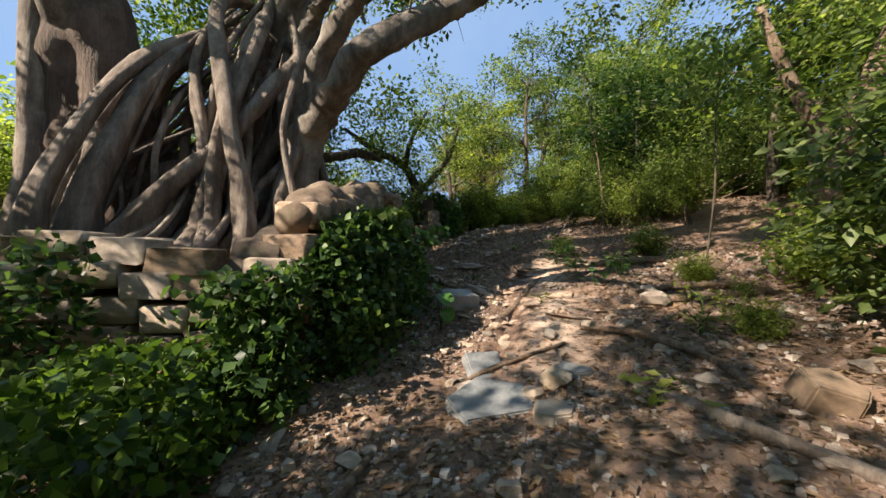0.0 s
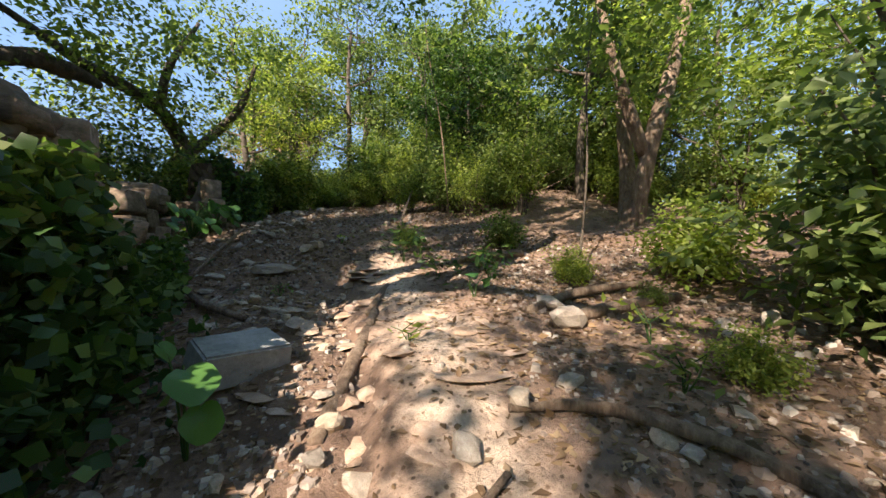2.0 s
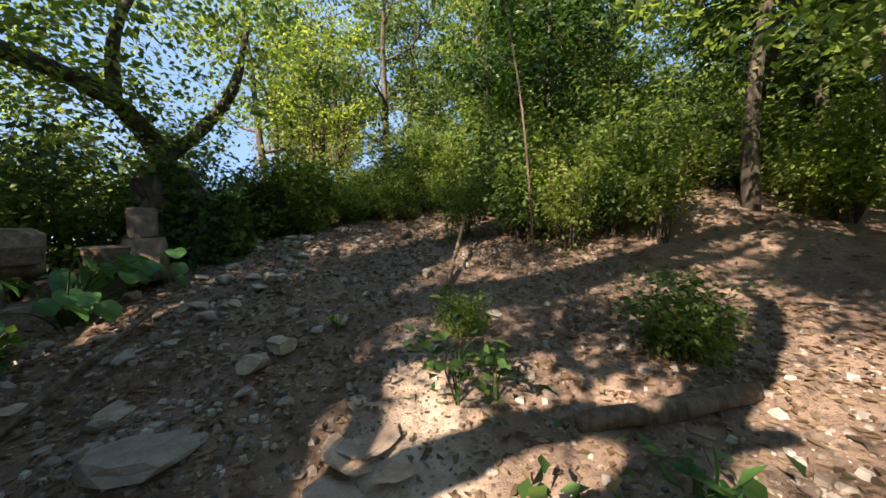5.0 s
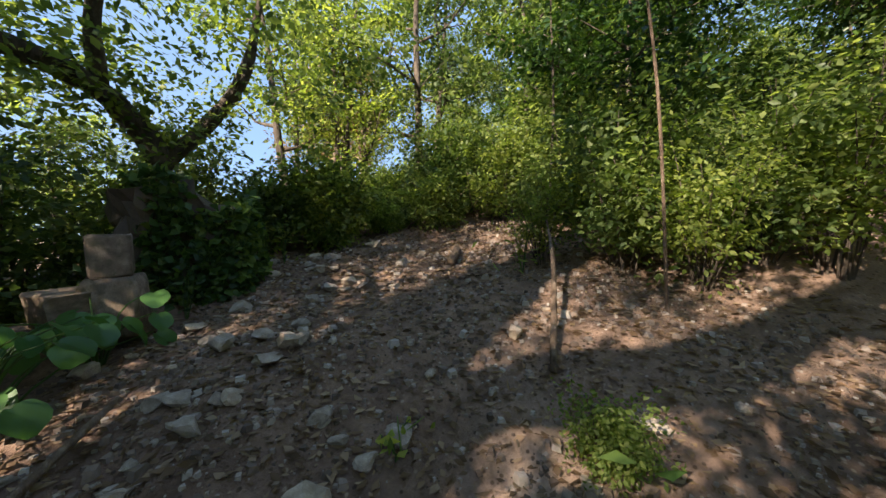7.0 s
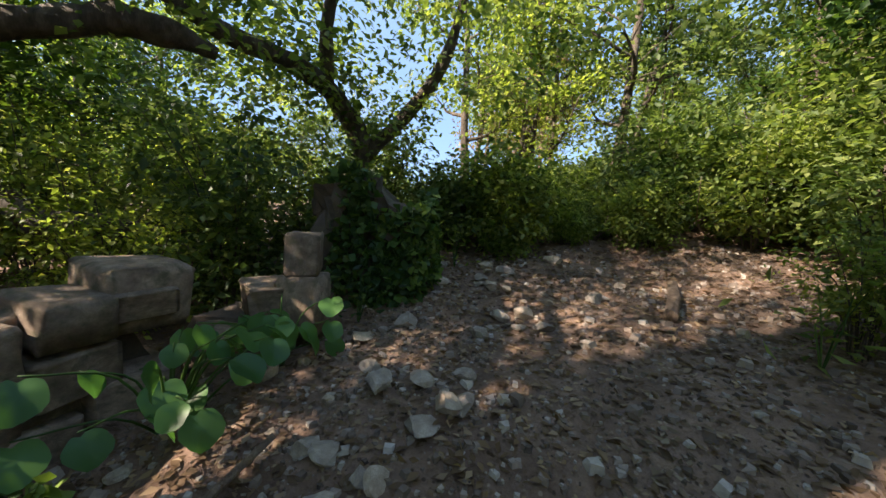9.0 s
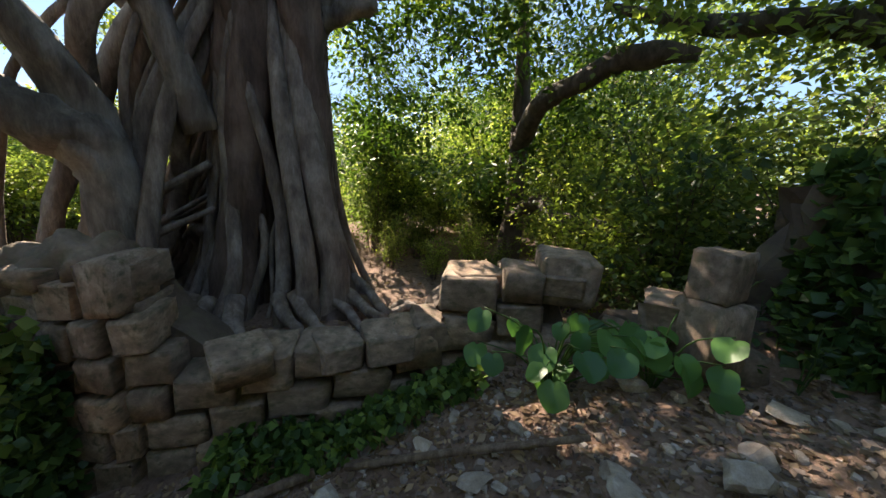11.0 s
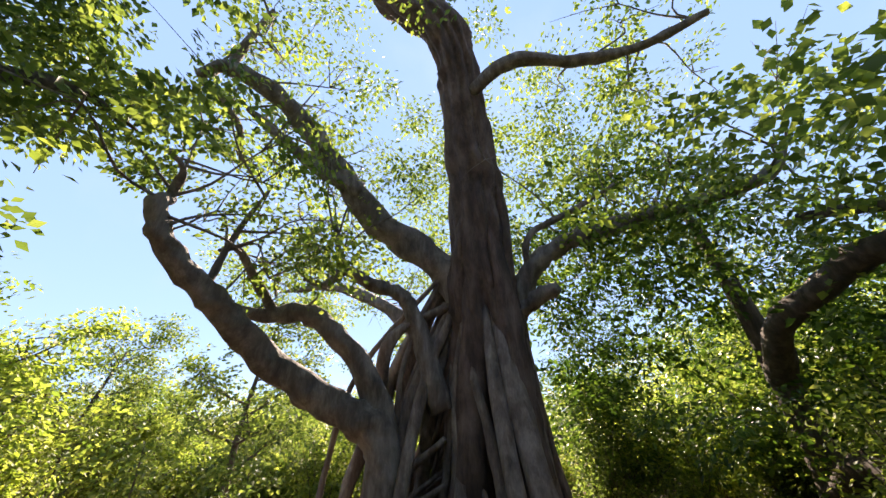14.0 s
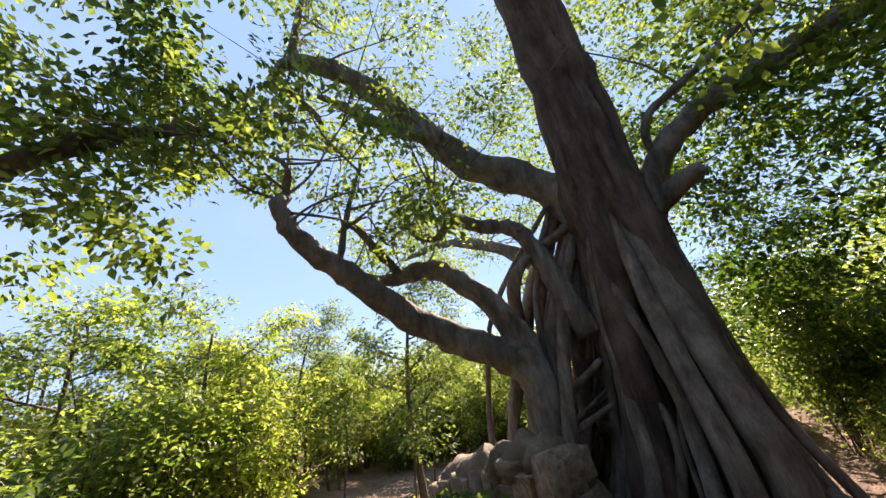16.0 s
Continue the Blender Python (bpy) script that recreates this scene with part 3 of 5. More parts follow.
    for i in range(42):
        tips.append(np.array([rng.uniform(-6.2, -2.4), rng.uniform(2.9, 6.5), rng.uniform(6.3, 9.4)]))
    for i in range(85):
        tips.append(np.array([rng.uniform(-6.5, -2.2), rng.uniform(4.3, 8.6), rng.uniform(5.2, 9.2)]))
    for i in range(60):
        a, rr = rng.uniform(0, 2 * np.pi), rng.uniform(1.0, 5.5)
        e = np.array([-2.2 + rr * math.cos(a), 5.0 + rr * math.sin(a), 11.0 - 0.09 * rr * rr + rng.uniform(-2.6, 0.8)])
        tips.append(e)
    v, f = joined(twigs)
    tagged(mesh_object("twig_spray", v - np.array(t.location), f, M_BANYAN, t), kind="stuff")
    c = clumps(rng, tips, 80, 0.52, 0.55)
    leaves("crown", c - np.array(t.location), 0.085, rng, M_LEAF, t, "green backlit leaves in airy sprays", wide=0.55, per=80)
    hi = np.array(tips)[rng.random(len(tips)) < 0.75]
    leaves("crown", clumps(rng, hi, 80, 0.5, 0.55) - np.array(t.location), 0.085, rng, M_LIME, t, wide=0.55, per=80)
    return t


banyan()


# ---- forest trees ----
def make_tree(name, seed, height, spread, r, clump_n, per, size, material, bark_m, label, low=0.35, lean=0.06, clump_r=0.55, category="tree"):
    rng = np.random.default_rng(seed)
    t = thing(name, (0, 0, 0), label, category)
    bend = rng.normal(size=2) * lean * height
    rows = [(bend[0] * s * s + 0.12 * math.sin(5 * s + seed), bend[1] * s * s + 0.12 * math.cos(4 * s + seed), height * s - 0.15, 0.85 * r * (1.25 - s) / 1.25 + 0.01) for s in np.linspace(0, 0.94, 6)]
    sp = spline(rows, 4)
    v, f = tube(sp, 10, 0.15, seed)
    mesh_object("trunk", v, f, bark_m, t)
    tips, tw = [], []
    n_limb = 9
    for i in range(n_limb):
        k = low + (1 - low) * (i + rng.random()) / n_limb
        q = sp[min(len(sp) - 1, int(k * len(sp)))]
        a = i * 2.4 + rng.normal(0, 0.4)
        L = spread * (0.55 + 0.5 * rng.random()) * (1.15 - 0.55 * k)
        up = 0.35 + 0.5 * rng.random()
        e = q[:3] + L * np.array([math.cos(a), math.sin(a), up])
        m = q[:3] + 0.5 * L * np.array([math.cos(a + 0.25), math.sin(a + 0.25), up * 0.7])
        lr = spline([(*q[:3], q[3] * 0.6), (*m, q[3] * 0.38), (*e, 0.012)], 4)
        lv, lf = tube(lr, 6, 0.15, i)
        mesh_object("limb", lv, lf, bark_m, t)
        n_sub = clump_n // n_limb
        for j in range(n_sub):
            k2 = 0.3 + 0.7 * (j + rng.random()) / n_sub
            b = lr[min(len(lr) - 1, int(k2 * len(lr)))][:3]
            aa = a + (1 if j % 2 else -1) * rng.uniform(0.3, 1.5)
            d = np.array([math.cos(aa), math.sin(aa), rng.uniform(-0.15, 0.9)]) * spread * rng.uniform(0.14, 0.42)
            tips.append(b + d)
            tw.append(tube([(*b, 0.016), (*(b + d * 0.5 + rng.normal(size=3) * 0.07), 0.011), (*(b + d), 0.004)], 4, close=False))
    v, f = joined(tw)
    tagged(mesh_object("branchwork", v, f, bark_m, t), kind="stuff")
    leaves("crown", clumps(rng, tips, per, clump_r, 0.42), size, rng, material, t, wide=0.58, per=per)
    return t


def make_shrub(name, seed, height, spread, stems, per, size, material, label, bark_m=None):
    rng = np.random.default_rng(seed)
    t = thing(name, (0, 0, 0), label, "shrub")
    tips, tw = [], []
    for i in range(stems):
        a, L = rng.uniform(0, 2 * np.pi), rng.uniform(0.5, 1.0)
        e = np.array([math.cos(a) * spread * L * rng.random() ** 0.5, math.sin(a) * spread * L * rng.random() ** 0.5, height * rng.uniform(0.35, 1.0)])
        m = e * np.array([0.45, 0.45, 0.6]) + rng.normal(size=3) * 0.06
        sr = spline([(0.1 * math.cos(a), 0.1 * math.sin(a), -0.12, 0.014), (*m, 0.01), (*e, 0.004)], 4)
        tw.append(tube(sr, 4, 0.1, i, close=False))
        for q in sr[3:]:
            for _ in range(2):
                tips.append(q[:3] + rng.normal(size=3) * 0.17)
    v, f = joined(tw)
    tagged(mesh_object("stem", v, f, bark_m or M_BARK, t), kind="stuff")
    leaves("foliage", clumps(rng, tips, per, 0.27, 0.5), size, rng, material, t, wide=0.55, per=per)
    return t


def place(proto, spots, first=True):
    """Stands the proto at the first spot and copies of it at the rest."""
    for i, (x, y, s, turn) in enumerate(spots):
        m = pose(x, y, gz(x, y), 0, 0, turn)
        o = proto if i == 0 else copy_thing(proto, m)
        o.matrix_basis = m
        o.scale = (s, s, s)


def scatter(rng, n, box, keep, smin=0.8, smax=1.2, gap=1.0):
    out = []
    tries = 0
    while len(out) < n and tries < n * 60:
        tries += 1
        x, y = rng.uniform(box[0], box[1]), rng.uniform(box[2], box[3])
        if keep(x, y) and all((x - a) ** 2 + (y - b) ** 2 > gap * gap for a, b, *_ in out):
            out.append((x, y, rng.uniform(smin, smax), rng.uniform(0, 360)))
    return out


def off_path(x, y):
    if y < 11.5 and -1.2 < x - (0.3 + 0.2 * y) < 2.6 + 0.12 * max(0, y - 3):
        return False
    if x < wall_x(y) + 0.5 and y < 11 and x > -9:
        return False
    return y > 0.8 or abs(x) > 4


PR = np.random.default_rng(3)
LBL = "slender woodland tree with airy green crown on the slope"
tree_a = make_tree("woodland_tree", 21, 6.8, 2.3, 0.12, 99, 80, 0.12, M_LEAF, M_BARK, LBL)
tree_b = make_tree("woodland_tree", 22, 5.6, 1.9, 0.08, 90, 80, 0.11, M_LIME, M_BARK, "young woodland tree with bright yellow-green leaves", 0.3)
tree_c = make_tree("woodland_tree", 23, 8.2, 2.9, 0.17, 126, 80, 0.13, M_LEAF, M_BARK, "tall woodland tree with crooked dark trunk and green crown", 0.4)
tree_d = make_tree("woodland_tree", 24, 5.0, 2.1, 0.07, 108, 90, 0.11, M_DARKLEAF, M_BARK, "dense dark-leaved small tree in the thicket", 0.15)
keep_up = lambda x, y: off_path(x, y) and y > 10.8 and not (-1.6 < x < 1.6 and y > 12.2)
place(tree_a, scatter(PR, 11, (-2, 24, 11, 30), lambda x, y: keep_up(x, y) and not (-1 < x < 5 and y < 15), gap=1.9))
place(tree_b, scatter(PR, 8, (1, 18, 11.5, 24), lambda x, y: keep_up(x, y), gap=1.9))
place(tree_c, scatter(PR, 6, (-2, 24, 15, 36), keep_up, gap=3.0))
place(tree_d, scatter(PR, 7, (4.6, 14, 6.5, 16), off_path, 0.75, 1.0, gap=1.9))
side = lambda x, y: x > 4.6 and off_path(x, y) and not (4.6 < x < 7.4 and 3.2 < y < 6.4)
place(copy_thing(tree_a, pose(0, 0, 0)), scatter(PR, 4, (5.6, 16, -4, 10), side, 0.8, 1.0, gap=2.0))
place(copy_thing(tree_b, pose(0, 0, 0)), scatter(PR, 6, (4.8, 13, -3, 11), side, 0.7, 1.0, gap=1.7))
# beyond the clearing downhill, and behind the terrace
west = lambda x, y: math.hypot(x + 1, y - 3) > 10.5
place(copy_thing(tree_b, pose(0, 0, 0)), scatter(PR, 20, (-22, -3, -16, 1.5), west, 0.65, 0.85, gap=1.6))
place(copy_thing(tree_a, pose(0, 0, 0)), scatter(PR, 10, (-26, -12, -14, 14), west, 0.55, 0.75, gap=2.0))
place(copy_thing(tree_d, pose(0, 0, 0)), scatter(PR, 2, (-9, -6.2, 10, 16), lambda x, y: True, 0.6, 0.8, gap=1.6))
place(copy_thing(tree_b, pose(0, 0, 0)), list(scatter(PR, 9, (-14, -4.6, 8.5, 18), lambda x, y: True, 0.7, 0.9, gap=1.6))[:5])
place(copy_thing(tree_a, pose(0, 0, 0)), scatter(PR, 8, (-8, 14, -14, -4), lambda x, y: True, 0.8, 1.0, gap=2.5))

shrub_a = make_shrub("shrub", 31, 1.5, 1.0, 16, 20, 0.1, M_LEAF, "leafy green undergrowth shrub on bare earth")
shrub_b = make_shrub("shrub", 32, 1.1, 0.8, 14, 18, 0.09, M_LIME, "low yellow-green shrub with sunlight put into its leaf colour")
shrub_c = make_shrub("shrub", 33, 2.2, 1.1, 18, 20, 0.1, M_LEAF, "tall green leafy thicket shrub")
place(shrub_a, scatter(PR, 34, (-1.5, 16, 10.6, 19), lambda x, y: keep_up(x, y), 0.7, 1.2, gap=0.8))
place(shrub_b, scatter(PR, 22, (2.5, 13, 3, 14), lambda x, y: off_path(x, y) and not (4.6 < x < 7 and 3.6 < y < 6), 0.6, 1.0, gap=0.9))
place(shrub_c, scatter(PR, 26, (4.0, 16, 5, 16), lambda x, y: off_path(x, y) and not (4 < x < 7.4 and 3.6 < y < 6.4), 0.7, 1.1, gap=1.0))
place(copy_thing(shrub_a, pose(0, 0, 0)), scatter(PR, 24, (-18, -3, -12, 1.0), west, 0.7, 1.1, gap=1.0))
place(copy_thing(shrub_c, pose(0, 0, 0)), list(scatter(PR, 10, (-12, -5.2, 5.0, 14), lambda x, y: True, 0.6, 0.9, gap=1.4)))
shrub_d = make_shrub("shrub", 34, 2.6, 1.15, 19, 14, 0.085, M_LIME, "tall yellow-green bush with sunlight put into its leaf colour")
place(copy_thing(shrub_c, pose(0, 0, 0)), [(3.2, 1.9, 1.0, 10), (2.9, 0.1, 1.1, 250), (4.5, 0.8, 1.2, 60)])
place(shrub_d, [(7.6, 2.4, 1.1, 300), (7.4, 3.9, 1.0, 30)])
place(copy_thing(shrub_c, pose(0, 0, 0)), scatter(PR, 20, (3.6, 10, 7.6, 12.5), lambda x, y: x > 3.3 + 0.2 * (10 - y), 0.6, 1.15, gap=0.95))
place(copy_thing(shrub_a, pose(0, 0, 0)), scatter(PR, 22, (0.6, 9, 10.9, 14), lambda x, y: True, 0.45, 0.95, gap=0.8))
place(copy_thing(shrub_b, pose(0, 0, 0)), scatter(PR, 14, (0.4, 9, 10.6, 13), lambda x, y: True, 0.45, 0.9, gap=0.9))
place(copy_thing(shrub_c, pose(0, 0, 0)), [(-1.3, 9.6, 0.9, 10), (-0.9, 10.5, 0.8, 90), (-0.4, 12.2, 0.9, 10), (-3.0, 11.5, 1.2, 300)])
place(copy_thing(shrub_d, pose(0, 0, 0)), [(3.6, 8.5, 0.42, 10), (4.3, 7.3, 0.55, 80), (4.9, 8.7, 0.75, 180), (5.4, 6.9, 0.8, 290), (-2.2, 10.6, 1.0, 50), (-1.9, 8.9, 0.65, 200), (-3.2, 9.4, 0.9, 120)])
place(copy_thing(shrub_d, pose(0, 0, 0)), [(-0.8, -2.6, 1.5, 0), (0.6, -2.4, 1.6, 70), (1.8, -2.0, 1.5, 140), (-0.2, -4.0, 1.7, 210), (1.5, -3.8, 1.8, 300), (3.0, -2.6, 1.6, 20)])
place(copy_thing(tree_b, pose(0, 0, 0)), [(0.2, -3.4, 1.0, 0), (-1.6, -5.0, 1.0, 100), (2.2, -4.6, 1.1, 200)])
place(copy_thing(tree_b, pose(0, 0, 0)), scatter(PR, 26, (-24, -2, -18, 0.5), west, 0.6, 0.95, gap=1.3))
place(copy_thing(shrub_d, pose(0, 0, 0)), scatter(PR, 44, (-17, -2, -13, 2.0), west, 1.0, 1.6, gap=0.9))
place(copy_thing(shrub_d, pose(0, 0, 0)), list(scatter(PR, 9, (-9, -5.6, 6.5, 14), lambda x, y: True, 0.8, 1.1, gap=1.5)))
place(copy_thing(shrub_d, pose(0, 0, 0)), scatter(PR, 14, (-12, -5.5, 4.5, 14), lambda x, y: True, 0.6, 1.0, gap=1.2))
place(copy_thing(shrub_a, pose(0, 0, 0)), [(2.7, 1.2, 0.6, 10), (3.6, 0.6, 1.0, 200), (4.6, 1.6, 1.1, 140)])
place(copy_thing(shrub_b, pose(0, 0, 0)), [(3.0, 3.2, 0.16, 10), (2.3, 2.4, 0.28, 60), (3.3, 4.2, 0.36, 60), (3.6, 5.6, 0.5, 100), (2.5, 6.6, 0.3, 30)])


def crooked_tree():
    t = thing("crooked_tree", (-0.8, 11.4, gz(-0.8, 11.4)), "dark crooked tree forking low above the old wall", "tree")
    rng = np.random.default_rng(41)
    z0 = gz(-0.85, 11.4)
    runs = [[(-0.85, 11.45, z0 - 0.2, 0.25), (-0.8, 11.4, 3.0, 0.19), (-0.56, 11.35, 3.57, 0.16), (-0.79, 10.95, 4.14, 0.13), (-1.17, 10.45, 4.42, 0.115), (-1.7, 9.9, 4.5, 0.09), (-2.5, 9.2, 4.9, 0.04)],
            [(-0.58, 11.33, 3.5, 0.13), (-0.03, 11.39, 4.07, 0.1), (0.53, 11.18, 4.8, 0.08), (0.83, 10.8, 5.67, 0.035)],
            [(-0.9, 10.8, 4.3, 0.09), (-0.7, 10.3, 5.0, 0.07), (-0.2, 9.9, 5.8, 0.03)]]
    tips = []
    for i, r in enumerate(runs):
        limb_part("trunk" if i == 0 else "limb", r, t, M_BARK, 12, 0.18, i)
        for q in spline(r, 5)[10:]:
            for _ in range(4):
                tips.append(q[:3] + rng.normal(size=3) * np.array([0.85, 0.75, 0.6]) + np.array([0, 0, 0.4]))
    leaves("crown", clumps(rng, tips, 80, 0.5, 0.6) - np.array(t.location), 0.1, rng, M_LEAF, t, wide=0.62, per=80)


crooked_tree()


def dark_tree():
    t = thing("dark_tree", (-4.2, 9.0, gz(-4.2, 9.0)), "dense dark glossy-leaved tree with low crooked boughs behind the wall", "tree")
    rng = np.random.default_rng(43)
    z0 = gz(-4.2, 9)
    runs = [[(-4.2, 9.0, z0 - 0.2, 0.22), (-4.1, 9.0, 2.4, 0.18), (-4.0, 8.9, 4.2, 0.13), (-3.7, 8.6, 6.0, 0.06)],
            [(-1.55, 9.68, 4.16, 0.06), (-1.81, 9.45, 4.23, 0.13), (-2.17, 9.25, 4.24, 0.135), (-2.52, 9.07, 4.1, 0.125), (-3.2, 8.86, 3.9, 0.14), (-4.05, 8.95, 3.4, 0.15)],
            [(-2.0, 9.9, 2.3, 0.04), (-2.45, 9.2, 2.37, 0.13), (-2.74, 9.05, 2.38, 0.13), (-3.12, 8.97, 2.58, 0.11), (-4.1, 8.95, 2.2, 0.12)]]
    tips = []
    for i, r in enumerate(runs):
        limb_part("trunk" if i == 0 else "limb", r, t, M_BARK, 10, 0.18, i)
    for i in range(260):
        a, rr = rng.uniform(0, 2 * np.pi), 2.3 * rng.random() ** 0.5
        z = rng.uniform(2.5, 7.0)
        rr *= 1.15 - 0.12 * abs(z - 4.4)
        tips.append((-4.7 + rr * math.cos(a) * 0.9, 8.2 + rr * math.sin(a) * 1.15, z))
    leaves("crown", clumps(rng, tips, 85, 0.42, 0.6) - np.array(t.location), 0.1, rng, M_DARKLEAF, t, wide=0.5, per=85)


dark_tree()


def leaning_tree():
    t = thing("leaning_tree", (6.0, 4.9, gz(6.0, 4.9)), "old leaning tree with peeling light-brown bark", "tree")
    rng = np.random.default_rng(44)
    z0 = gz(6, 4.9)
    runs = [[(6.0, 4.95, z0 - 0.2, 0.2), (6.05, 4.75, 2.6, 0.13), (6.5, 4.6, 4.0, 0.12), (7.1, 4.5, 5.6, 0.1), (7.4, 4.6, 7.5, 0.08)],
            [(6.1, 4.75, 2.9, 0.1), (5.6, 4.9, 4.2, 0.08), (5.3, 5.1, 5.6, 0.05)],
            [(6.05, 5.0, z0 - 0.1, 0.2), (6.4, 5.2, 2.6, 0.14), (6.6, 5.4, 4.2, 0.1)]]
    tips = []
    for i, r in enumerate(runs):
        limb_part("trunk" if i == 0 else "limb", r, t, M_WOOD, 12, 0.3, i)
        for q in spline(r, 5)[8:]:
            for _ in range(4):
                tips.append(q[:3] + rng.normal(size=3) * np.array([0.9, 0.9, 0.6]) + np.array([0, 0, 0.3]))
    tips = [p for p in tips if p[2] > 3.4]
    leaves("crown", clumps(rng, tips, 60, 0.5, 0.45) - np.array(t.location), 0.12, rng, M_LIME, t, wide=0.55, per=60)


leaning_tree()


def sapling(x, y, h, lean, r, seed, material, leafy=True, label="thin bare-stemmed sapling on the path side"):
    t = thing("sapling", (x, y, gz(x, y)), label, "sapling")
    rng = np.random.default_rng(seed)
    z0 = gz(x, y)
    rows = [(x, y, z0 - 0.15, r), (x + lean * 0.35 + 0.04, y, z0 + h * 0.35, r * 0.85), (x + lean * 0.7 - 0.03, y + 0.05, z0 + h * 0.7, r * 0.6), (x + lean, y, z0 + h, r * 0.25)]
    limb_part("stem", rows, t, material, 8, 0.15, seed)
    if leafy:
        tips = []
        for q in spline(rows, 8)[14:]:
            for _ in range(2):
                tips.append(q[:3] + rng.normal(size=3) * np.array([0.4, 0.4, 0.2]))
        leaves("foliage", clumps(rng, tips, 26, 0.32, 0.4) - np.array(t.location), 0.11, rng, M_LEAF, t, wide=0.55, per=26)


for k, a in enumerate([(3.75, 7.2, 4.6, -0.55, 0.013, M_WOOD), (3.4, 4.2, 3.6, 0.5, 0.014, M_BARK), (-2.3, -1.2, 3.0, -0.05, 0.03, M_BARK), (-3.6, 0.3, 2.4, 0.1, 0.022, M_BARK), (-4.0, -1.0, 2.6, -0.1, 0.025, M_BARK), (4.6, 9.6, 5.0, 0.2, 0.022, M_BARK), (-6.2, 1.2, 3.2, 0.1, 0.03, M_BARK), (1.9, 13.5, 5.5, 0.2, 0.05, M_BARK), (2.8, 14.5, 6.0, -0.1, 0.06, M_BARK), (1.0, 15.5, 6.2, 0.3, 0.08, M_BARK)]):
    sapling(a[0], a[1], a[2], a[3], a[4], 60 + k, a[5])


def overhanging_tree():
    t = thing("overhanging_tree", (4.2, 1.7, gz(4.2, 1.7)), "leafy tree whose crooked bough hangs over the path", "tree")
    rng = np.random.default_rng(46)
    z0 = gz(4.2, 1.7)
    runs = [[(4.2, 1.7, z0 - 0.2, 0.16), (4.1, 1.9, 2.6, 0.13), (3.8, 2.3, 4.2, 0.11), (3.5, 2.6, 6.2, 0.05)],
            [(3.85, 2.25, 4.0, 0.09), (3.0, 2.9, 4.6, 0.085), (2.16, 3.51, 5.05, 0.075), (1.89, 3.44, 5.31, 0.07), (1.48, 3.41, 5.58, 0.045), (1.0, 3.2, 5.7, 0.015)]]
    tips = []
    for i, r in enumerate(runs):
        limb_part("trunk" if i == 0 else "limb", r, t, M_BARK, 10, 0.2, i)
        for q in spline(r, 5)[8:]:
            for _ in range(4):
                tips.append(q[:3] + rng.normal(size=3) * np.array([0.6, 0.6, 0.5]) + np.array([0.2, -0.2, 0.3]))
    leaves("crown", clumps(rng, tips, 130, 0.36, 0.6) - np.array(t.location), 0.08, rng, M_LEAF, t, wide=0.6, per=130)


overhanging_tree()

withered = make_tree("withered_tree", 27, 5.6, 1.5, 0.09, 36, 26, 0.12, M_AUTUMN, M_WOOD, "half-bare tree with withered orange-brown leaves", 0.45)
place(copy_thing(tree_d, pose(0, 0, 0)), [(-5.2, 11.6, 0.8, 250), (-6.4, 6.6, 0.6, 20)])
place(copy_thing(shrub_d, pose(0, 0, 0)), [(-3.3, 7.5, 0.3, 40), (-2.9, 8.3, 0.28, 90), (-3.9, 6.9, 0.35, 200), (-2.4, 8.9, 0.3, 10), (-3.8, 8.2, 0.4, 300), (-4.6, 7.4, 0.45, 120), (-5.2, 6.6, 0.75, 0), (-5.8, 7.8, 0.7, 60), (-4.6, 9.9, 0.7, 130), (-6.4, 5.4, 0.7, 200), (-3.4, 10.2, 0.6, 250), (-7.0, 8.2, 0.9, 300), (-6.0, 9.2, 0.8, 30), (-7.6, 6.4, 0.8, 100)])
# two added trees that block the sun from the south wall and lower path
place(copy_thing(tree_a, pose(0, 0, 0)), [(-4.7, -1.7, 0.95, 130), (-6.9, 0.9, 0.74, 40)])
crest = make_tree("woodland_tree", 28, 6.2, 1.9, 0.13, 45, 60, 0.12, M_LEAF, M_BARK, "crooked slender tree with thin crown on the crest", 0.32, 0.1)
place(crest, [(1.0, 14.2, 0.95, 0), (3.7, 13.4, 1.0, 120), (2.3, 15.2, 1.05, 230), (6.4, 12.2, 0.9, 300)])
place(withered, [(2.3, 17.5, 1.0, 0), (3.4, 19.5, 1.1, 120), (1.5, 20.5, 1.0, 240)])
# woods that close the view all round
fr = np.random.default_rng(50)
fa = fr.uniform(0, 2 * np.pi, 1500)
fd = fr.uniform(26, 46, 1500)
fx, fy = fd * np.cos(fa), 4 + fd * np.sin(fa)
fz = ground(fx, fy) + fr.uniform(0, 1, 1500) ** 0.8 * np.where(fx < -5, 5.0, np.where((fy > 12) & (np.abs(fx) < 7), 1.6, 4.5))
far_woods = leaves("far_woods", clumps(fr, np.stack([fx, fy, fz], -1), 60, 1.9, 0.7), 0.42, fr, M_LEAF, wide=0.6, per=60)
tagged(far_woods, "distant green woodland closing the view", "woods", kind="stuff")

wa = fr.uniform(radians(128), radians(270), 820)
wd = fr.uniform(13, 25, 820)
wx, wy = 1 + wd * np.cos(wa), 4 + wd * np.sin(wa)
wz = ground(wx, wy) + fr.uniform(0.0, 1, 820) * (1.2 + 0.2 * wd)
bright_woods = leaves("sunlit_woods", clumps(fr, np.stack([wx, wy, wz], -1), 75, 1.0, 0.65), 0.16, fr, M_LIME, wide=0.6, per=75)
tagged(bright_woods, "yellow-green thicket beyond the clearing, backlight put into its leaf colour", "woods", kind="stuff")


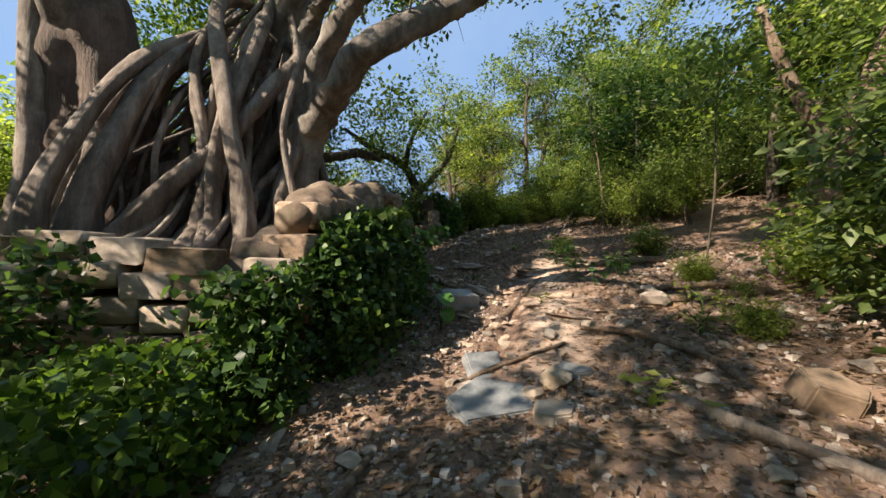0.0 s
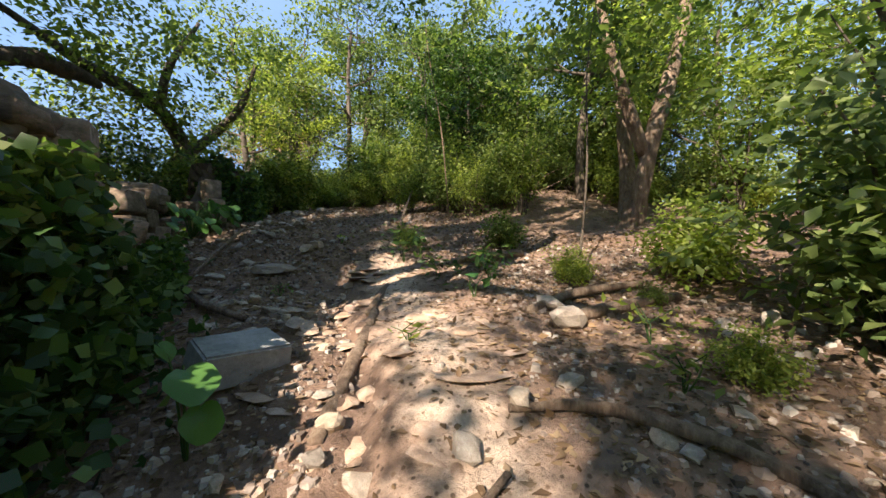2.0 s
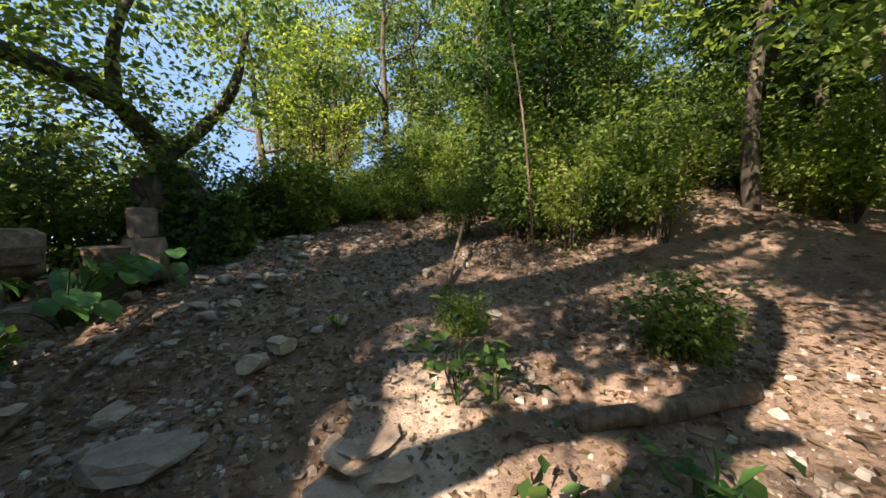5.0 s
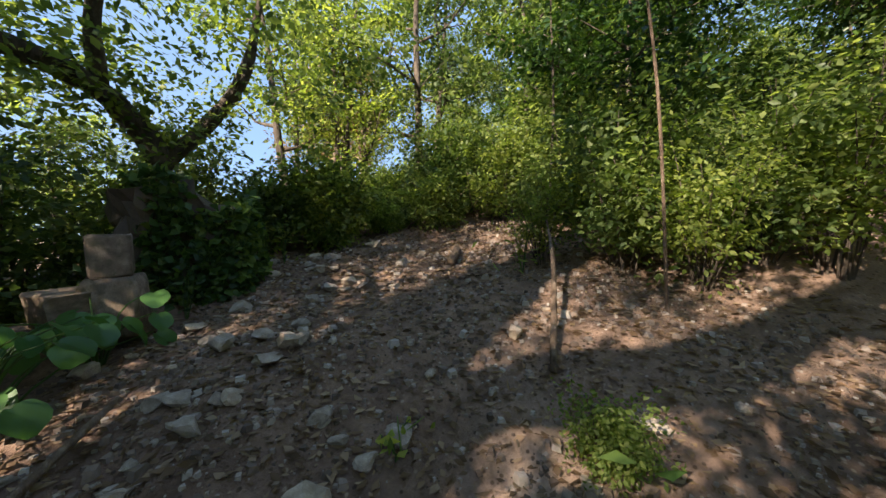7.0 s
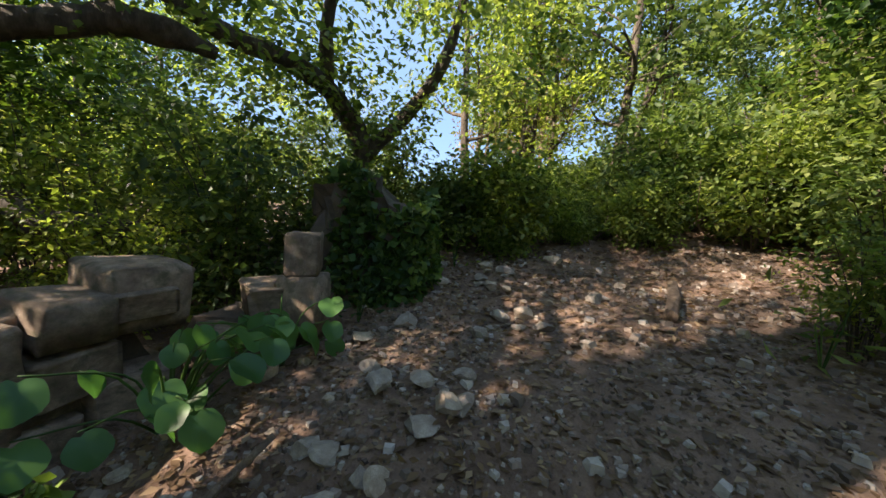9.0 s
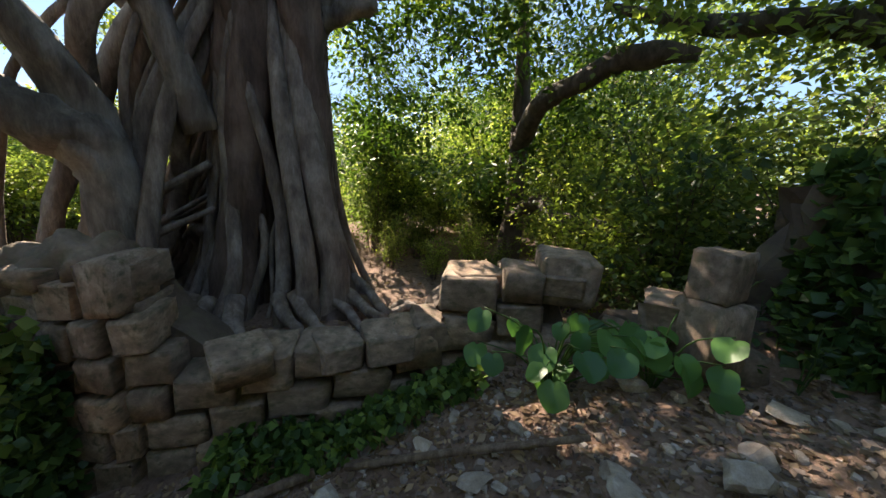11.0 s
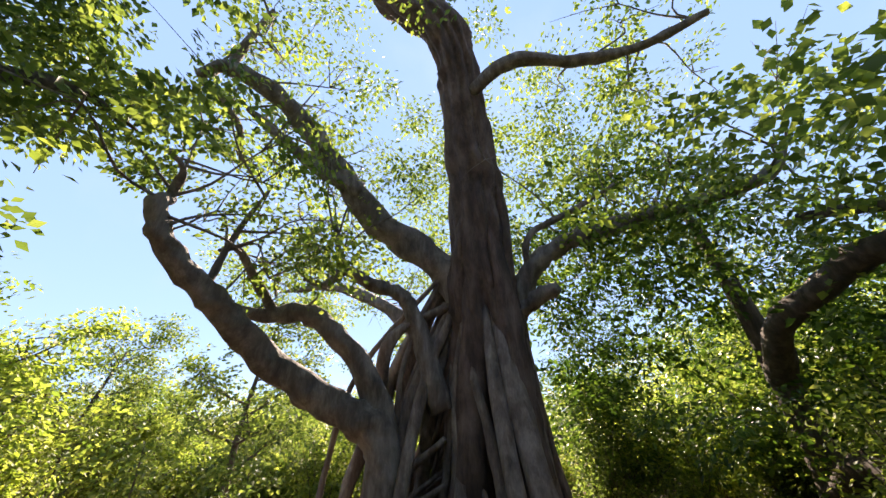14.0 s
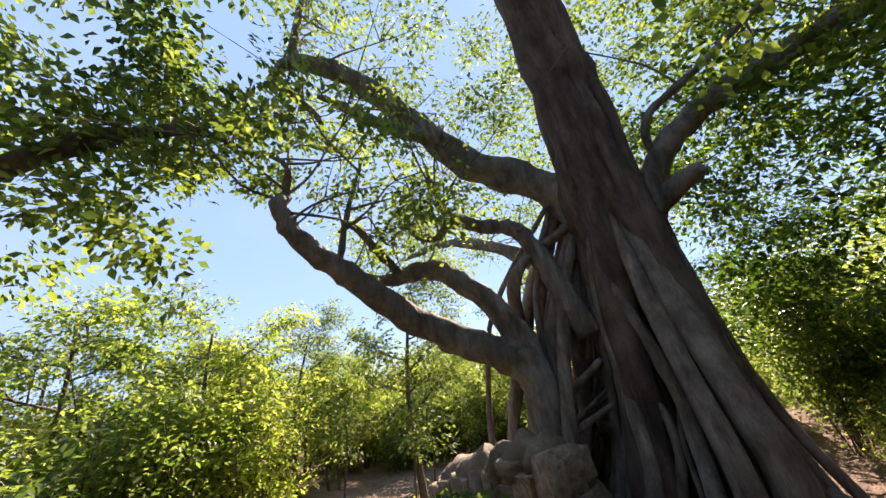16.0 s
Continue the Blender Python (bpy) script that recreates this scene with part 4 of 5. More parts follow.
# ---- stone wall ----
def block_mesh(name, seed, material, rough=0.034, cut=0.095):
    """A hewn block, one metre a side, with worn edges."""
    rng = np.random.default_rng(seed)
    bm = bmesh.new()
    bmesh.ops.create_cube(bm, size=1.0)
    bmesh.ops.bevel(bm, geom=bm.edges[:], offset=cut, segments=2, profile=0.6, affect="EDGES")
    for v in bm.verts:
        v.co += Vector(rng.normal(size=3) * rough)
    me = bpy.data.meshes.new(name)
    bm.to_mesh(me)
    bm.free()
    me.polygons.foreach_set("use_smooth", [True] * len(me.polygons))
    me.materials.append(material)
    return me


def rock_mesh(name, seed, material, flat=0.6, jag=0.22):
    """An angular broken stone, about one metre across."""
    rng = np.random.default_rng(seed)
    bm = bmesh.new()
    bmesh.ops.create_icosphere(bm, subdivisions=2, radius=0.5)
    for _ in range(10):
        n = Vector(rng.normal(size=3)).normalized()
        d = rng.uniform(0.2, 0.38)
        for v in bm.verts:
            k = v.co.dot(n) - d
            if k > 0:
                v.co -= n * k
    for v in bm.verts:
        v.co.z *= flat
        v.co += Vector(rng.normal(size=3) * jag * 0.08)
    me = bpy.data.meshes.new(name)
    bm.to_mesh(me)
    bm.free()
    me.materials.append(material)
    return me


BLOCKS = [block_mesh("hewn_block", 70 + i, M_STONE) for i in range(8)]
WR = np.random.default_rng(5)


def wall_top(y):
    return np.interp(y, [2.7, 2.9, 3.5, 4.3, 4.95, 5.05, 5.6, 6.6, 7.0, 7.15, 8.1, 8.2, 8.45, 8.5, 8.85, 8.9, 10.2], [1.38, 1.75, 1.95, 2.12, 2.3, 2.3, 1.62, 1.66, 1.75, 2.1, 2.3, 1.85, 1.85, 2.2, 2.2, 1.9, 1.9])


def wall_core(name, pts, depth_dir, thick, top, label):
    """The earth and rubble heart of a stretch of wall."""
    v, f = [], []
    n = len(pts)
    for i, (x, y) in enumerate(pts):
        nx_, ny_ = depth_dir[i]
        z1 = float(top[i]) - 0.24 + 0.04 * math.sin(i * 1.7)
        z0 = min(gz(x, y), gz(x + nx_ * thick, y + ny_ * thick)) - 0.5
        v += [(x + nx_ * 0.2, y + ny_ * 0.2, z0), (x + nx_ * 0.2, y + ny_ * 0.2, z1), (x + nx_ * thick, y + ny_ * thick, z1 - 0.03), (x + nx_ * thick, y + ny_ * thick, z0)]
    for i in range(n - 1):
        for j in range(4):
            k = (j + 1) % 4
            f.append((i * 4 + j, i * 4 + k, (i + 1) * 4 + k, (i + 1) * 4 + j))
    f += [(3, 2, 1, 0), tuple((n - 1) * 4 + j for j in range(4))]
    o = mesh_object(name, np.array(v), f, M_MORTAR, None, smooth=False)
    return tagged(o, label, "wall", kind="structure")


ys = np.arange(2.75, 9.05, 0.1)
path_wall = wall_core("wall_east", [(float(wall_x(y)), float(y)) for y in ys], [(-1.0, 0.0)] * len(ys), 0.6, [wall_top(y) for y in ys], "ruined dry-stone retaining wall of hewn brown blocks along the path")
xs = np.arange(-1.35, -9.0, -0.15)
ytop = [1.38 + 0.1 * math.sin(x * 2) for x in xs]
front_wall = wall_core("wall_south", [(float(x), 2.7) for x in xs], [(0.0, 1.0)] * len(xs), 0.55, ytop, "ruined retaining wall of pale hewn blocks facing downhill")


def earth_stub():
    """A leaning stump of rubble and packed earth at the wall's upper end."""
    bm = bmesh.new()
    bmesh.ops.create_cube(bm, size=1.0)
    bmesh.ops.subdivide_edges(bm, edges=bm.edges[:], cuts=9, use_grid_fill=True)
    for v in bm.verts:
        x, y, z = v.co
        h = 1.45 - 0.3 * float(sm(0.0, 0.5, x)) - 0.12 * float(sm(0.2, -0.5, x))
        w = 0.92 + 0.35 * float(sm(0.1, -0.5, z))
        n = float(vnoise(x * 4 + 3, z * 5 + y * 3, 1)) * 0.3 + float(vnoise(x * 9 + y * 5, z * 11, 2)) * 0.16
        v.co = Vector((x * w + n, y * w * 0.9 + n * 0.8, (z + 0.5) * h - 0.4 + n * 0.5))
    me = bpy.data.meshes.new("wall_stub")
    bm.to_mesh(me)
    bm.free()
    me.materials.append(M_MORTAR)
    o = new("wall_stub", me)
    o.location = (0.12, 9.75, gz(0.12, 9.75) - 0.25)
    o.rotation_euler = (0, 0, radians(15))
    tagged(o, "dark stump of packed earth and rubble at the wall's end", "wall", kind="structure")


earth_stub()


def lay_block(parent, centre, size, turn, tilt=0.0):
    o = new("stone", BLOCKS[WR.integers(8)])
    o.parent = parent
    o.matrix_basis = pose(*centre, WR.normal(0, 1.5) + tilt, WR.normal(0, 1.5), turn + WR.normal(0, 2)) @ Matrix.Diagonal((*size, 1))
    return o


def courses_east():
    z_course = 0.26
    for c in range(8):
        y = 2.8 + (c % 2) * 0.16
        while y < 8.9:
            L = WR.uniform(0.28, 0.5)
            if 5.1 < y < 8.2:
                L = WR.uniform(0.32, 0.46)
            if 3.7 < y < 5.1:
                L = WR.uniform(0.16, 0.3)
            ym = y + L / 2
            x = float(wall_x(ym))
            base = gz(x + 0.2, ym) - 0.08
            z0 = base + c * z_course
            h = z_course - 0.02
            top = float(wall_top(ym))
            if z0 + h * 0.55 < top:
                if z0 + h * 1.5 > top:
                    h = max(0.12, top - z0)
                dx = float(wall_x(ym + 0.1) - wall_x(ym - 0.1)) / 0.2
                o = lay_block(path_wall, (x - 0.16 + WR.normal(0, 0.02), ym, z0 + h / 2), (0.42, L - 0.025, h), -math.degrees(math.atan(dx)))
                if ym < 5.1:
                    o.material_slots[0].link = "OBJECT"
                    o.material_slots[0].material = M_BRICK
            y += L
    # tumbled end of the high stub, and loose topping blocks
    for k in range(5):
        lay_block(path_wall, (-0.95 - 0.02 * k, 5.0, 1.05 + 0.27 * k), (0.42, 0.3, 0.25), 0)
    for x, y, z, s, turn in ((-1.06, 7.46, 2.0, (0.4, 0.38, 0.36), 5), (-0.98, 7.78, 2.03, (0.36, 0.23, 0.36), -8), (-0.84, 8.14, 2.17, (0.42, 0.44, 0.38), -18), (-0.98, 7.62, 1.68, (0.42, 0.42, 0.28), -6), (-0.98, 7.15, 1.68, (0.4, 0.4, 0.26), 4), (-0.9, 6.75, 1.62, (0.4, 0.36, 0.22), 8), (-0.86, 6.38, 1.58, (0.36, 0.3, 0.2), 20), (-0.05, 8.68, 2.42, (0.24, 0.26, 0.3), 10), (-0.02, 8.66, 2.05, (0.3, 0.3, 0.42), 4), (-0.75, 5.75, 1.6, (0.4, 0.36, 0.2), 25)):
        lay_block(path_wall, (x, y, z), s, turn)


def courses_south():
    for c in range(6):
        x = -1.4 - (c % 2) * 0.18
        while x > -8.5:
            L = WR.uniform(0.32, 0.62)
            xm = x - L / 2
            z0 = gz(xm, 2.5) - 0.05 + c * 0.24
            if z0 + 0.12 < 1.2 or (z0 + 0.12 < 1.42 and WR.random() < 0.45):
                o = lay_block(front_wall, (xm, 2.82 + WR.normal(0, 0.02), z0 + 0.11), (L - 0.025, 0.34, 0.22), 0)
                o.material_slots[0].link = "OBJECT"
                o.material_slots[0].material = M_PALE if WR.random() < 0.3 else M_STONE
            x -= L


courses_east()
courses_south()
# earth cap over the stub
cap_rows = [(-1.5, 2.95, 1.66, 0.18), (-1.35, 3.5, 1.86, 0.2), (-1.12, 4.3, 2.06, 0.2), (-0.98, 4.8, 2.2, 0.19), (-0.95, 5.0, 2.18, 0.15)]
cv, cf = tube(spline(cap_rows, 12), 24, 0.4, 3)
cap = mesh_object("wall_cap", cv, cf, M_STONE)
tagged(cap, "rounded earth and mortar capping on the ruined wall", "wall", kind="structure")


# ---- stones on the path ----
ROCKS_PALE = [rock_mesh("broken_stone", 90 + i, M_PALE, 0.55 + 0.1 * (i % 3)) for i in range(8)]
ROCKS_TAN = [rock_mesh("bedrock_slab", 110 + i, M_TAN, 0.3) for i in range(5)]
ROCKS_GREY = [rock_mesh("slate", 120 + i, M_GREY, 0.35) for i in range(3)]


def lay_stone(name, me, x, y, size, turn, label, sink=0.25, tilt=(0, 0), group=""):
    o = new(name, me)
    o.matrix_basis = pose(x, y, gz(x, y) + size[2] * (0.5 - sink) * 0.6, tilt[0], tilt[1], turn) @ Matrix.Diagonal((*size, 1))
    return tagged(o, label, "stone", group)


def flagstone(x, y, w, d, h, turn, tilt, label, material, seed, corners=5):
    """A flat broken slab with an uneven outline."""
    rng = np.random.default_rng(seed)
    n = corners
    a = np.sort(np.linspace(0, 2 * np.pi, n, endpoint=False) + rng.normal(0, 0.16, n)) + np.pi / 4
    px_, py_ = np.cos(a) * w * 0.68, np.sin(a) * d * 0.68
    bm = bmesh.new()
    lo = [bm.verts.new((u, v, 0)) for u, v in zip(px_, py_)]
    hi = [bm.verts.new((u * 0.94, v * 0.94, h + rng.normal(0, 0.006))) for u, v in zip(px_, py_)]
    bm.faces.new(hi)
    bm.faces.new(lo[::-1])
    for i in range(n):
        k = (i + 1) % n
        bm.faces.new((lo[i], lo[k], hi[k], hi[i]))
    bmesh.ops.bevel(bm, geom=bm.edges[:], offset=0.012, segments=2, affect="EDGES")
    me = bpy.data.meshes.new("flagstone")
    bm.to_mesh(me)
    bm.free()
    me.materials.append(material)
    o = new("flagstone", me)
    o.matrix_basis = pose(x, y, gz(x, y) - 0.02, tilt[0], tilt[1], turn)
    return tagged(o, label, "stone")


flagstone(0.2, 2.72, 0.34, 0.42, 0.1, 6, (26, 4), "blue-grey squared flagstone lying on the path", M_GREY, 1, 4)
flagstone(0.15, 2.2, 0.5, 0.42, 0.09, -10, (16, 2), "blue-grey angular slab on reddish earth", M_GREY, 2, 5)
flagstone(0.82, 2.42, 0.24, 0.2, 0.07, 20, (2, 0), "small rounded grey slab on the path", M_GREY, 3, 7)
flagstone(0.5, 1.98, 0.3, 0.2, 0.08, 30, (3, 3), "pale yellowish broken slab", M_PALE, 4, 6)
flagstone(0.1, 4.2, 0.46, 0.38, 0.2, 25, (14, 4), "grey squared boulder beside the ivy-covered wall", M_GREY, 9, 4)
flagstone(1.92, 1.68, 0.25, 0.24, 0.17, 20, (24, -6), "angular grey-brown rock at the path's edge", M_STONE, 8, 5)
lay_stone("boulder", ROCKS_PALE[2], 2.2, 3.45, (0.36, 0.28, 0.3), 10, "pale grey boulder among roots and litter", 0.2)
lay_stone("boulder", ROCKS_PALE[3], 0.68, 6.4, (0.75, 0.5, 0.3), 20, "broad flat pale rock set in the earth", 0.3)
lay_stone("boulder", ROCKS_PALE[4], 1.05, 6.75, (0.26, 0.22, 0.24), 50, "pale broken stone on the path", 0.2)
lay_stone("boulder", ROCKS_PALE[5], 1.2, 6.9, (0.24, 0.3, 0.24), 10, "pale broken stone on the path", 0.2)
lay_stone("boulder", ROCKS_PALE[6], 2.35, 3.75, (0.45, 0.3, 0.3), 75, "pale split rock by the fallen logs", 0.2)
SR = np.random.default_rng(9)
# tan bedrock plates in the sunny stretch
for i in range(80):
    y = SR.uniform(2.6, 6.3)
    x = 0.62 + 0.33 * (y - 3) + SR.normal(0, 0.42)
    s = SR.uniform(0.14, 0.5)
    lay_stone("bedrock_slab", ROCKS_TAN[i % 5], x, y, (s, s * SR.uniform(0.6, 1), SR.uniform(0.1, 0.2)), SR.uniform(0, 360), "flat tan bedrock plate worn into the path", 0.68, (SR.normal(0, 3) + 7, SR.normal(0, 3) - 6), "bedrock plates")
# broken stones, thick along the wall side and on the upper path
n_st = 0
while n_st < 290:
    y = SR.uniform(0.6, 10.5)
    x = SR.uniform(wall_x(y) + 0.35 if y > 2.7 else -1.6, 3.2 + 0.1 * y)
    w = math.exp(-((x - (wall_x(y) + 1.1)) / 0.75) ** 2) + 0.12
    if y < 2.6:
        w = 0.5
    if SR.random() > w:
        continue
    s = 0.06 + 0.2 * SR.random() ** 2.0
    lay_stone("broken_stone", ROCKS_PALE[n_st % 8], x, y, (s, s * SR.uniform(0.7, 1), s * SR.uniform(0.6, 1.0)), SR.uniform(0, 360), "small angular pale stone on the earth", 0.3, (SR.normal(0, 12), SR.normal(0, 12)), "broken stones")
    n_st += 1
for x, y, s in ((0.74, 8.05, 0.22), (1.0, 7.8, 0.2), (0.95, 8.15, 0.16), (1.12, 7.9, 0.17), (0.6, 8.3, 0.16), (1.3, 7.3, 0.14), (1.48, 7.0, 0.12), (0.4, 8.7, 0.2), (1.2, 8.2, 0.13), (0.85, 7.55, 0.15), (0.5, 7.7, 0.14), (0.68, 7.45, 0.18)):
    lay_stone("broken_stone", ROCKS_PALE[int(s * 1000) % 8], x, y, (s * 1.2, s, s), s * 3000, "pale broken stone in the heap below the wall", 0.2, (8, -6), "broken stones")


def gravel(name, n, box, smin, smax, material, seed, label, sparse=0.0):
    rng = np.random.default_rng(seed)
    chip_v = np.array([(x, y, z) for z in (-0.5, 0.42) for x, y in ((-0.9, -0.6), (0.8, -0.7), (0.7, 0.8), (-0.6, 0.7))], float)
    chip_v[4:, :2] *= 0.74
    chip_f = np.array([(4, 5, 6), (4, 6, 7)] + [q for i in range(4) for q in ((i, (i + 1) % 4, 4 + (i + 1) % 4), (i, 4 + (i + 1) % 4, 4 + i))])
    x, y = rng.uniform(box[0], box[1], n), rng.uniform(box[2], box[3], n)
    ok = (x > wall_x(y) + 0.15) | (y < 2.6)
    keep = vnoise(x * 1.3, y * 1.3, 2) + 0.5 > rng.random(n) * (0.6 + sparse) + 0.75 * np.exp(-((x - (0.9 + 0.33 * (y - 3))) / 0.7) ** 2) * ((y > 2.5) & (y < 6.4))
    x, y = x[ok & keep], y[ok & keep]
    m = len(x)
    s = smin + (smax - smin) * rng.random(m) ** 3
    v = np.repeat(chip_v[None], m, 0) * s[:, None, None] * (0.65 + 0.6 * rng.random((m, 8, 3)))
    a = rng.uniform(0, 2 * np.pi, m)
    c, d = np.cos(a)[:, None], np.sin(a)[:, None]
    v = np.stack([v[..., 0] * c - v[..., 1] * d, v[..., 0] * d + v[..., 1] * c, v[..., 2]], -1)
    v += np.stack([x, y, ground(x, y) + s * 0.25], -1)[:, None, :]
    f = (np.arange(m)[:, None, None] * 8 + chip_f[None]).reshape(-1, 3)
    o = mesh_object(name, v.reshape(-1, 3), f, material, smooth=False)
    return tagged(o, label, "gravel", kind="stuff")


def grit(t, b):
    r = t.nodes.new("ShaderNodeNewGeometry").outputs["Random Per Island"]
    c = ramp(t, r, [(0.0, (0.08, 0.055, 0.042)), (0.55, (0.2, 0.145, 0.115)), (0.85, (0.31, 0.25, 0.215)), (1.0, (0.42, 0.37, 0.33))])
    c = mixc(t, 0.5, c, ramp(t, noise_at(t, world_pos(t), 60), [(0.3, (0.6, 0.6, 0.6)), (0.7, (1.2, 1.2, 1.2))]), "MULTIPLY")
    t.links.new(c, b.inputs["Base Color"])
    b.inputs["Roughness"].default_value = 0.92


def chip(t, b):
    r = t.nodes.new("ShaderNodeNewGeometry").outputs["Random Per Island"]
    c = ramp(t, r, [(0.0, (0.13, 0.09, 0.07)), (0.5, (0.26, 0.2, 0.165)), (0.9, (0.38, 0.32, 0.275)), (1.0, (0.5, 0.44, 0.39))])
    c = mixc(t, 0.5, c, ramp(t, noise_at(t, world_pos(t), 45), [(0.3, (0.6, 0.6, 0.6)), (0.7, (1.2, 1.2, 1.2))]), "MULTIPLY")
    t.links.new(c, b.inputs["Base Color"])
    b.inputs["Roughness"].default_value = 0.9


M_GRIT = mat("mixed_grit", grit)
gravel("gravel", 42000, (-2.4, 4.6, 0.2, 11), 0.006, 0.032, M_GRIT, 1, "loose grit and small stones on the path")
M_CHIP = mat("stone_chip", chip)
gravel("gravel", 5200, (-1.6, 3.8, 0.4, 10.5), 0.012, 0.05, M_CHIP, 3, "angular pale stone chips on the path", 0.5)
gravel("gravel", 5000, (-8, 8, -5, 14), 0.012, 0.05, M_GRIT, 2, "scattered small stones on the clearing", 0.4)

# leaf litter
lr_ = np.random.default_rng(12)
lx = np.concatenate([lr_.uniform(-9, 9, 42000), lr_.uniform(-1.5, 5, 26000)])
ly = np.concatenate([lr_.uniform(-6, 16, 42000), lr_.uniform(0.2, 11, 26000)])
near = np.exp(-((lx - (0.5 + 0.33 * (ly - 3))) / 0.8) ** 2) * ((ly > 2.4) & (ly < 6.2))
k_ = (lr_.random(68000) > near * 0.9) & ((lx > wall_x(ly) + 0.1) | (ly < 2.6) | (lx < wall_x(ly) - 0.6))
lx, ly = lx[k_], ly[k_]
litter = leaves("leaf_litter", np.stack([lx, ly, ground(lx, ly) + 0.008], -1), 0.06, lr_, M_DRY, wide=0.5, flat=0.93)
tagged(litter, "dry brown fallen leaves on the ground", "leaf litter", kind="stuff")


# ---- fallen logs and sticks ----
def log(rows, label, material=M_WOOD, name="fallen_log", seg=10):
    x, y = rows[0][0], rows[0][1]
    v, f = tube(spline([(a, b, gz(a, b) + c, r) for a, b, c, r in rows], 5), seg, 0.25, int(abs(x) * 100))
    o = mesh_object(name, v, f, material)
    return tagged(o, label, "branch" if rows[0][3] < 0.04 else "log")


log([(2.62, 5.55, 0.03, 0.05), (3.0, 5.35, 0.05, 0.06), (3.6, 5.2, 0.06, 0.05)], "short brown fallen log lying across the slope")
log([(2.1, 3.5, 0.04, 0.04), (2.6, 3.4, 0.05, 0.05), (3.2, 3.1, 0.05, 0.035)], "weathered fallen log at the path's edge")
log([(2.1, 3.75, 0.03, 0.035), (2.7, 3.7, 0.06, 0.04), (3.4, 3.5, 0.06, 0.03)], "weathered fallen log beside another log")
log([(0.37, 3.45, 0.01, 0.035), (0.85, 4.2, 0.02, 0.045), (1.2, 4.75, 0.02, 0.035)], "half-buried root along a crack in the path", name="exposed_root")
log([(1.12, 4.7, 0.02, 0.03), (1.4, 5.1, 0.02, 0.04), (1.65, 5.45, 0.01, 0.02)], "half-buried root along a crack in the path", name="exposed_root")
log([(1.15, 3.0, 0.02, 0.02), (1.5, 2.75, 0.05, 0.03), (1.75, 2.2, 0.03, 0.03), (1.6, 1.6, 0.02, 0.02)], "crooked exposed root at the path's edge", name="exposed_root")
log([(1.2, 2.0, 0.03, 0.035), (1.3, 1.5, 0.03, 0.04), (1.55, 1.1, 0.03, 0.03)], "pale exposed root in the earth", M_ROOT, "exposed_root")
log([(-0.6, 1.9, 0.02, 0.022), (-0.75, 1.4, 0.05, 0.025), (-0.95, 0.9, 0.03, 0.02)], "dry stick leaning by the ivy", name="stick")
log([(-0.1, 2.4, 0.02, 0.018), (0.15, 2.6, 0.05, 0.02), (0.9, 2.75, 0.03, 0.016)], "thin dry stick on the path", name="stick")
log([(0.36, 7.66, 0.12, 0.016), (0.1, 7.2, 0.06, 0.022), (-0.25, 6.5, 0.03, 0.025)], "dry stick propped by the wall's foot", name="stick")
log([(2.6, 7.1, 0.03, 0.02), (3.1, 7.7, 0.3, 0.016), (3.6, 8.4, 0.5, 0.008)], "thin bare fallen branch", name="stick")
log([(2.7, 8.9, 0.04, 0.05), (3.0, 9.4, 0.05, 0.05), (3.2, 9.8, 0.04, 0.04)], "dark rotting log on the bank")
log([(0.2, 5.0, 0.03, 0.03), (-0.1, 5.6, 0.06, 0.035), (-0.3, 6.3, 0.04, 0.03)], "dead branch along the wall's foot", name="stick")
# dry brushwood at the thicket's edge
brush = np.random.default_rng(77)
for i in range(46):
    x, y = brush.uniform(2.4, 7.0), brush.uniform(7.6, 12.5)
    if not off_path(x, y) and y < 11:
        continue
    a, L = brush.uniform(0, 6.28), brush.uniform(0.5, 1.5)
    log([(x, y, 0.0, 0.012), (x + L * 0.5 * math.cos(a), y + L * 0.5 * math.sin(a), 0.25 + 0.3 * brush.random(), 0.009), (x + L * math.cos(a + 0.3), y + L * math.sin(a + 0.3), 0.3 + 0.8 * brush.random(), 0.004)], "dry bare twig in the brushwood", M_WOOD, "dead_branch", 5)


# ---- ivy and broad-leaved plants ----
def ivy(name, n, f_pts, size, material, seed, label, wide=0.95):
    rng = np.random.default_rng(seed)
    o = leaves(name, f_pts(rng, n), size, rng, material, wide=wide, flat=0.15, hang=0.5)
    return tagged(o, label, "ivy", kind="stuff")


def face_east(rng, n):
    y = rng.uniform(2.75, 4.75, n)
    z0, z1 = ground(wall_x(y) + 0.3, y), wall_top(y) - 0.1 - 0.35 * rng.random(n) ** 2 - 0.3 * sm(4.0, 4.7, y)
    s = rng.random(n)
    out = 0.08 + 0.3 * np.abs(rng.normal(size=n)) * (1 - 0.6 * s)
    return np.stack([wall_x(y) + out, y, z0 + (z1 - z0) * s], -1)


def face_low(rng, n):
    y = rng.uniform(-0.5, 2.6, n)
    x = -1.3 - 0.25 * y * 0.3 - 1.3 * rng.random(n)
    k = rng.random(n)
    return np.stack([x, y, ground(x, y) + k * (0.25 + 0.55 * vnoise(x * 1.6, y * 1.6, 2) + 0.3 * sm(-1.4, -2.2, x))], -1)


def face_south(rng, n):
    x = np.where(rng.random(n) < 0.75, rng.uniform(-8, -2.75, n), rng.uniform(-1.9, -1.2, n))
    k = rng.random(n)
    return np.stack([x, 2.58 - 0.25 * np.abs(rng.normal(size=n)), ground(x, 0 * x + 2.4) + k * (1.25 + 0.4 * vnoise(x * 2, x * 0, 1))], -1)


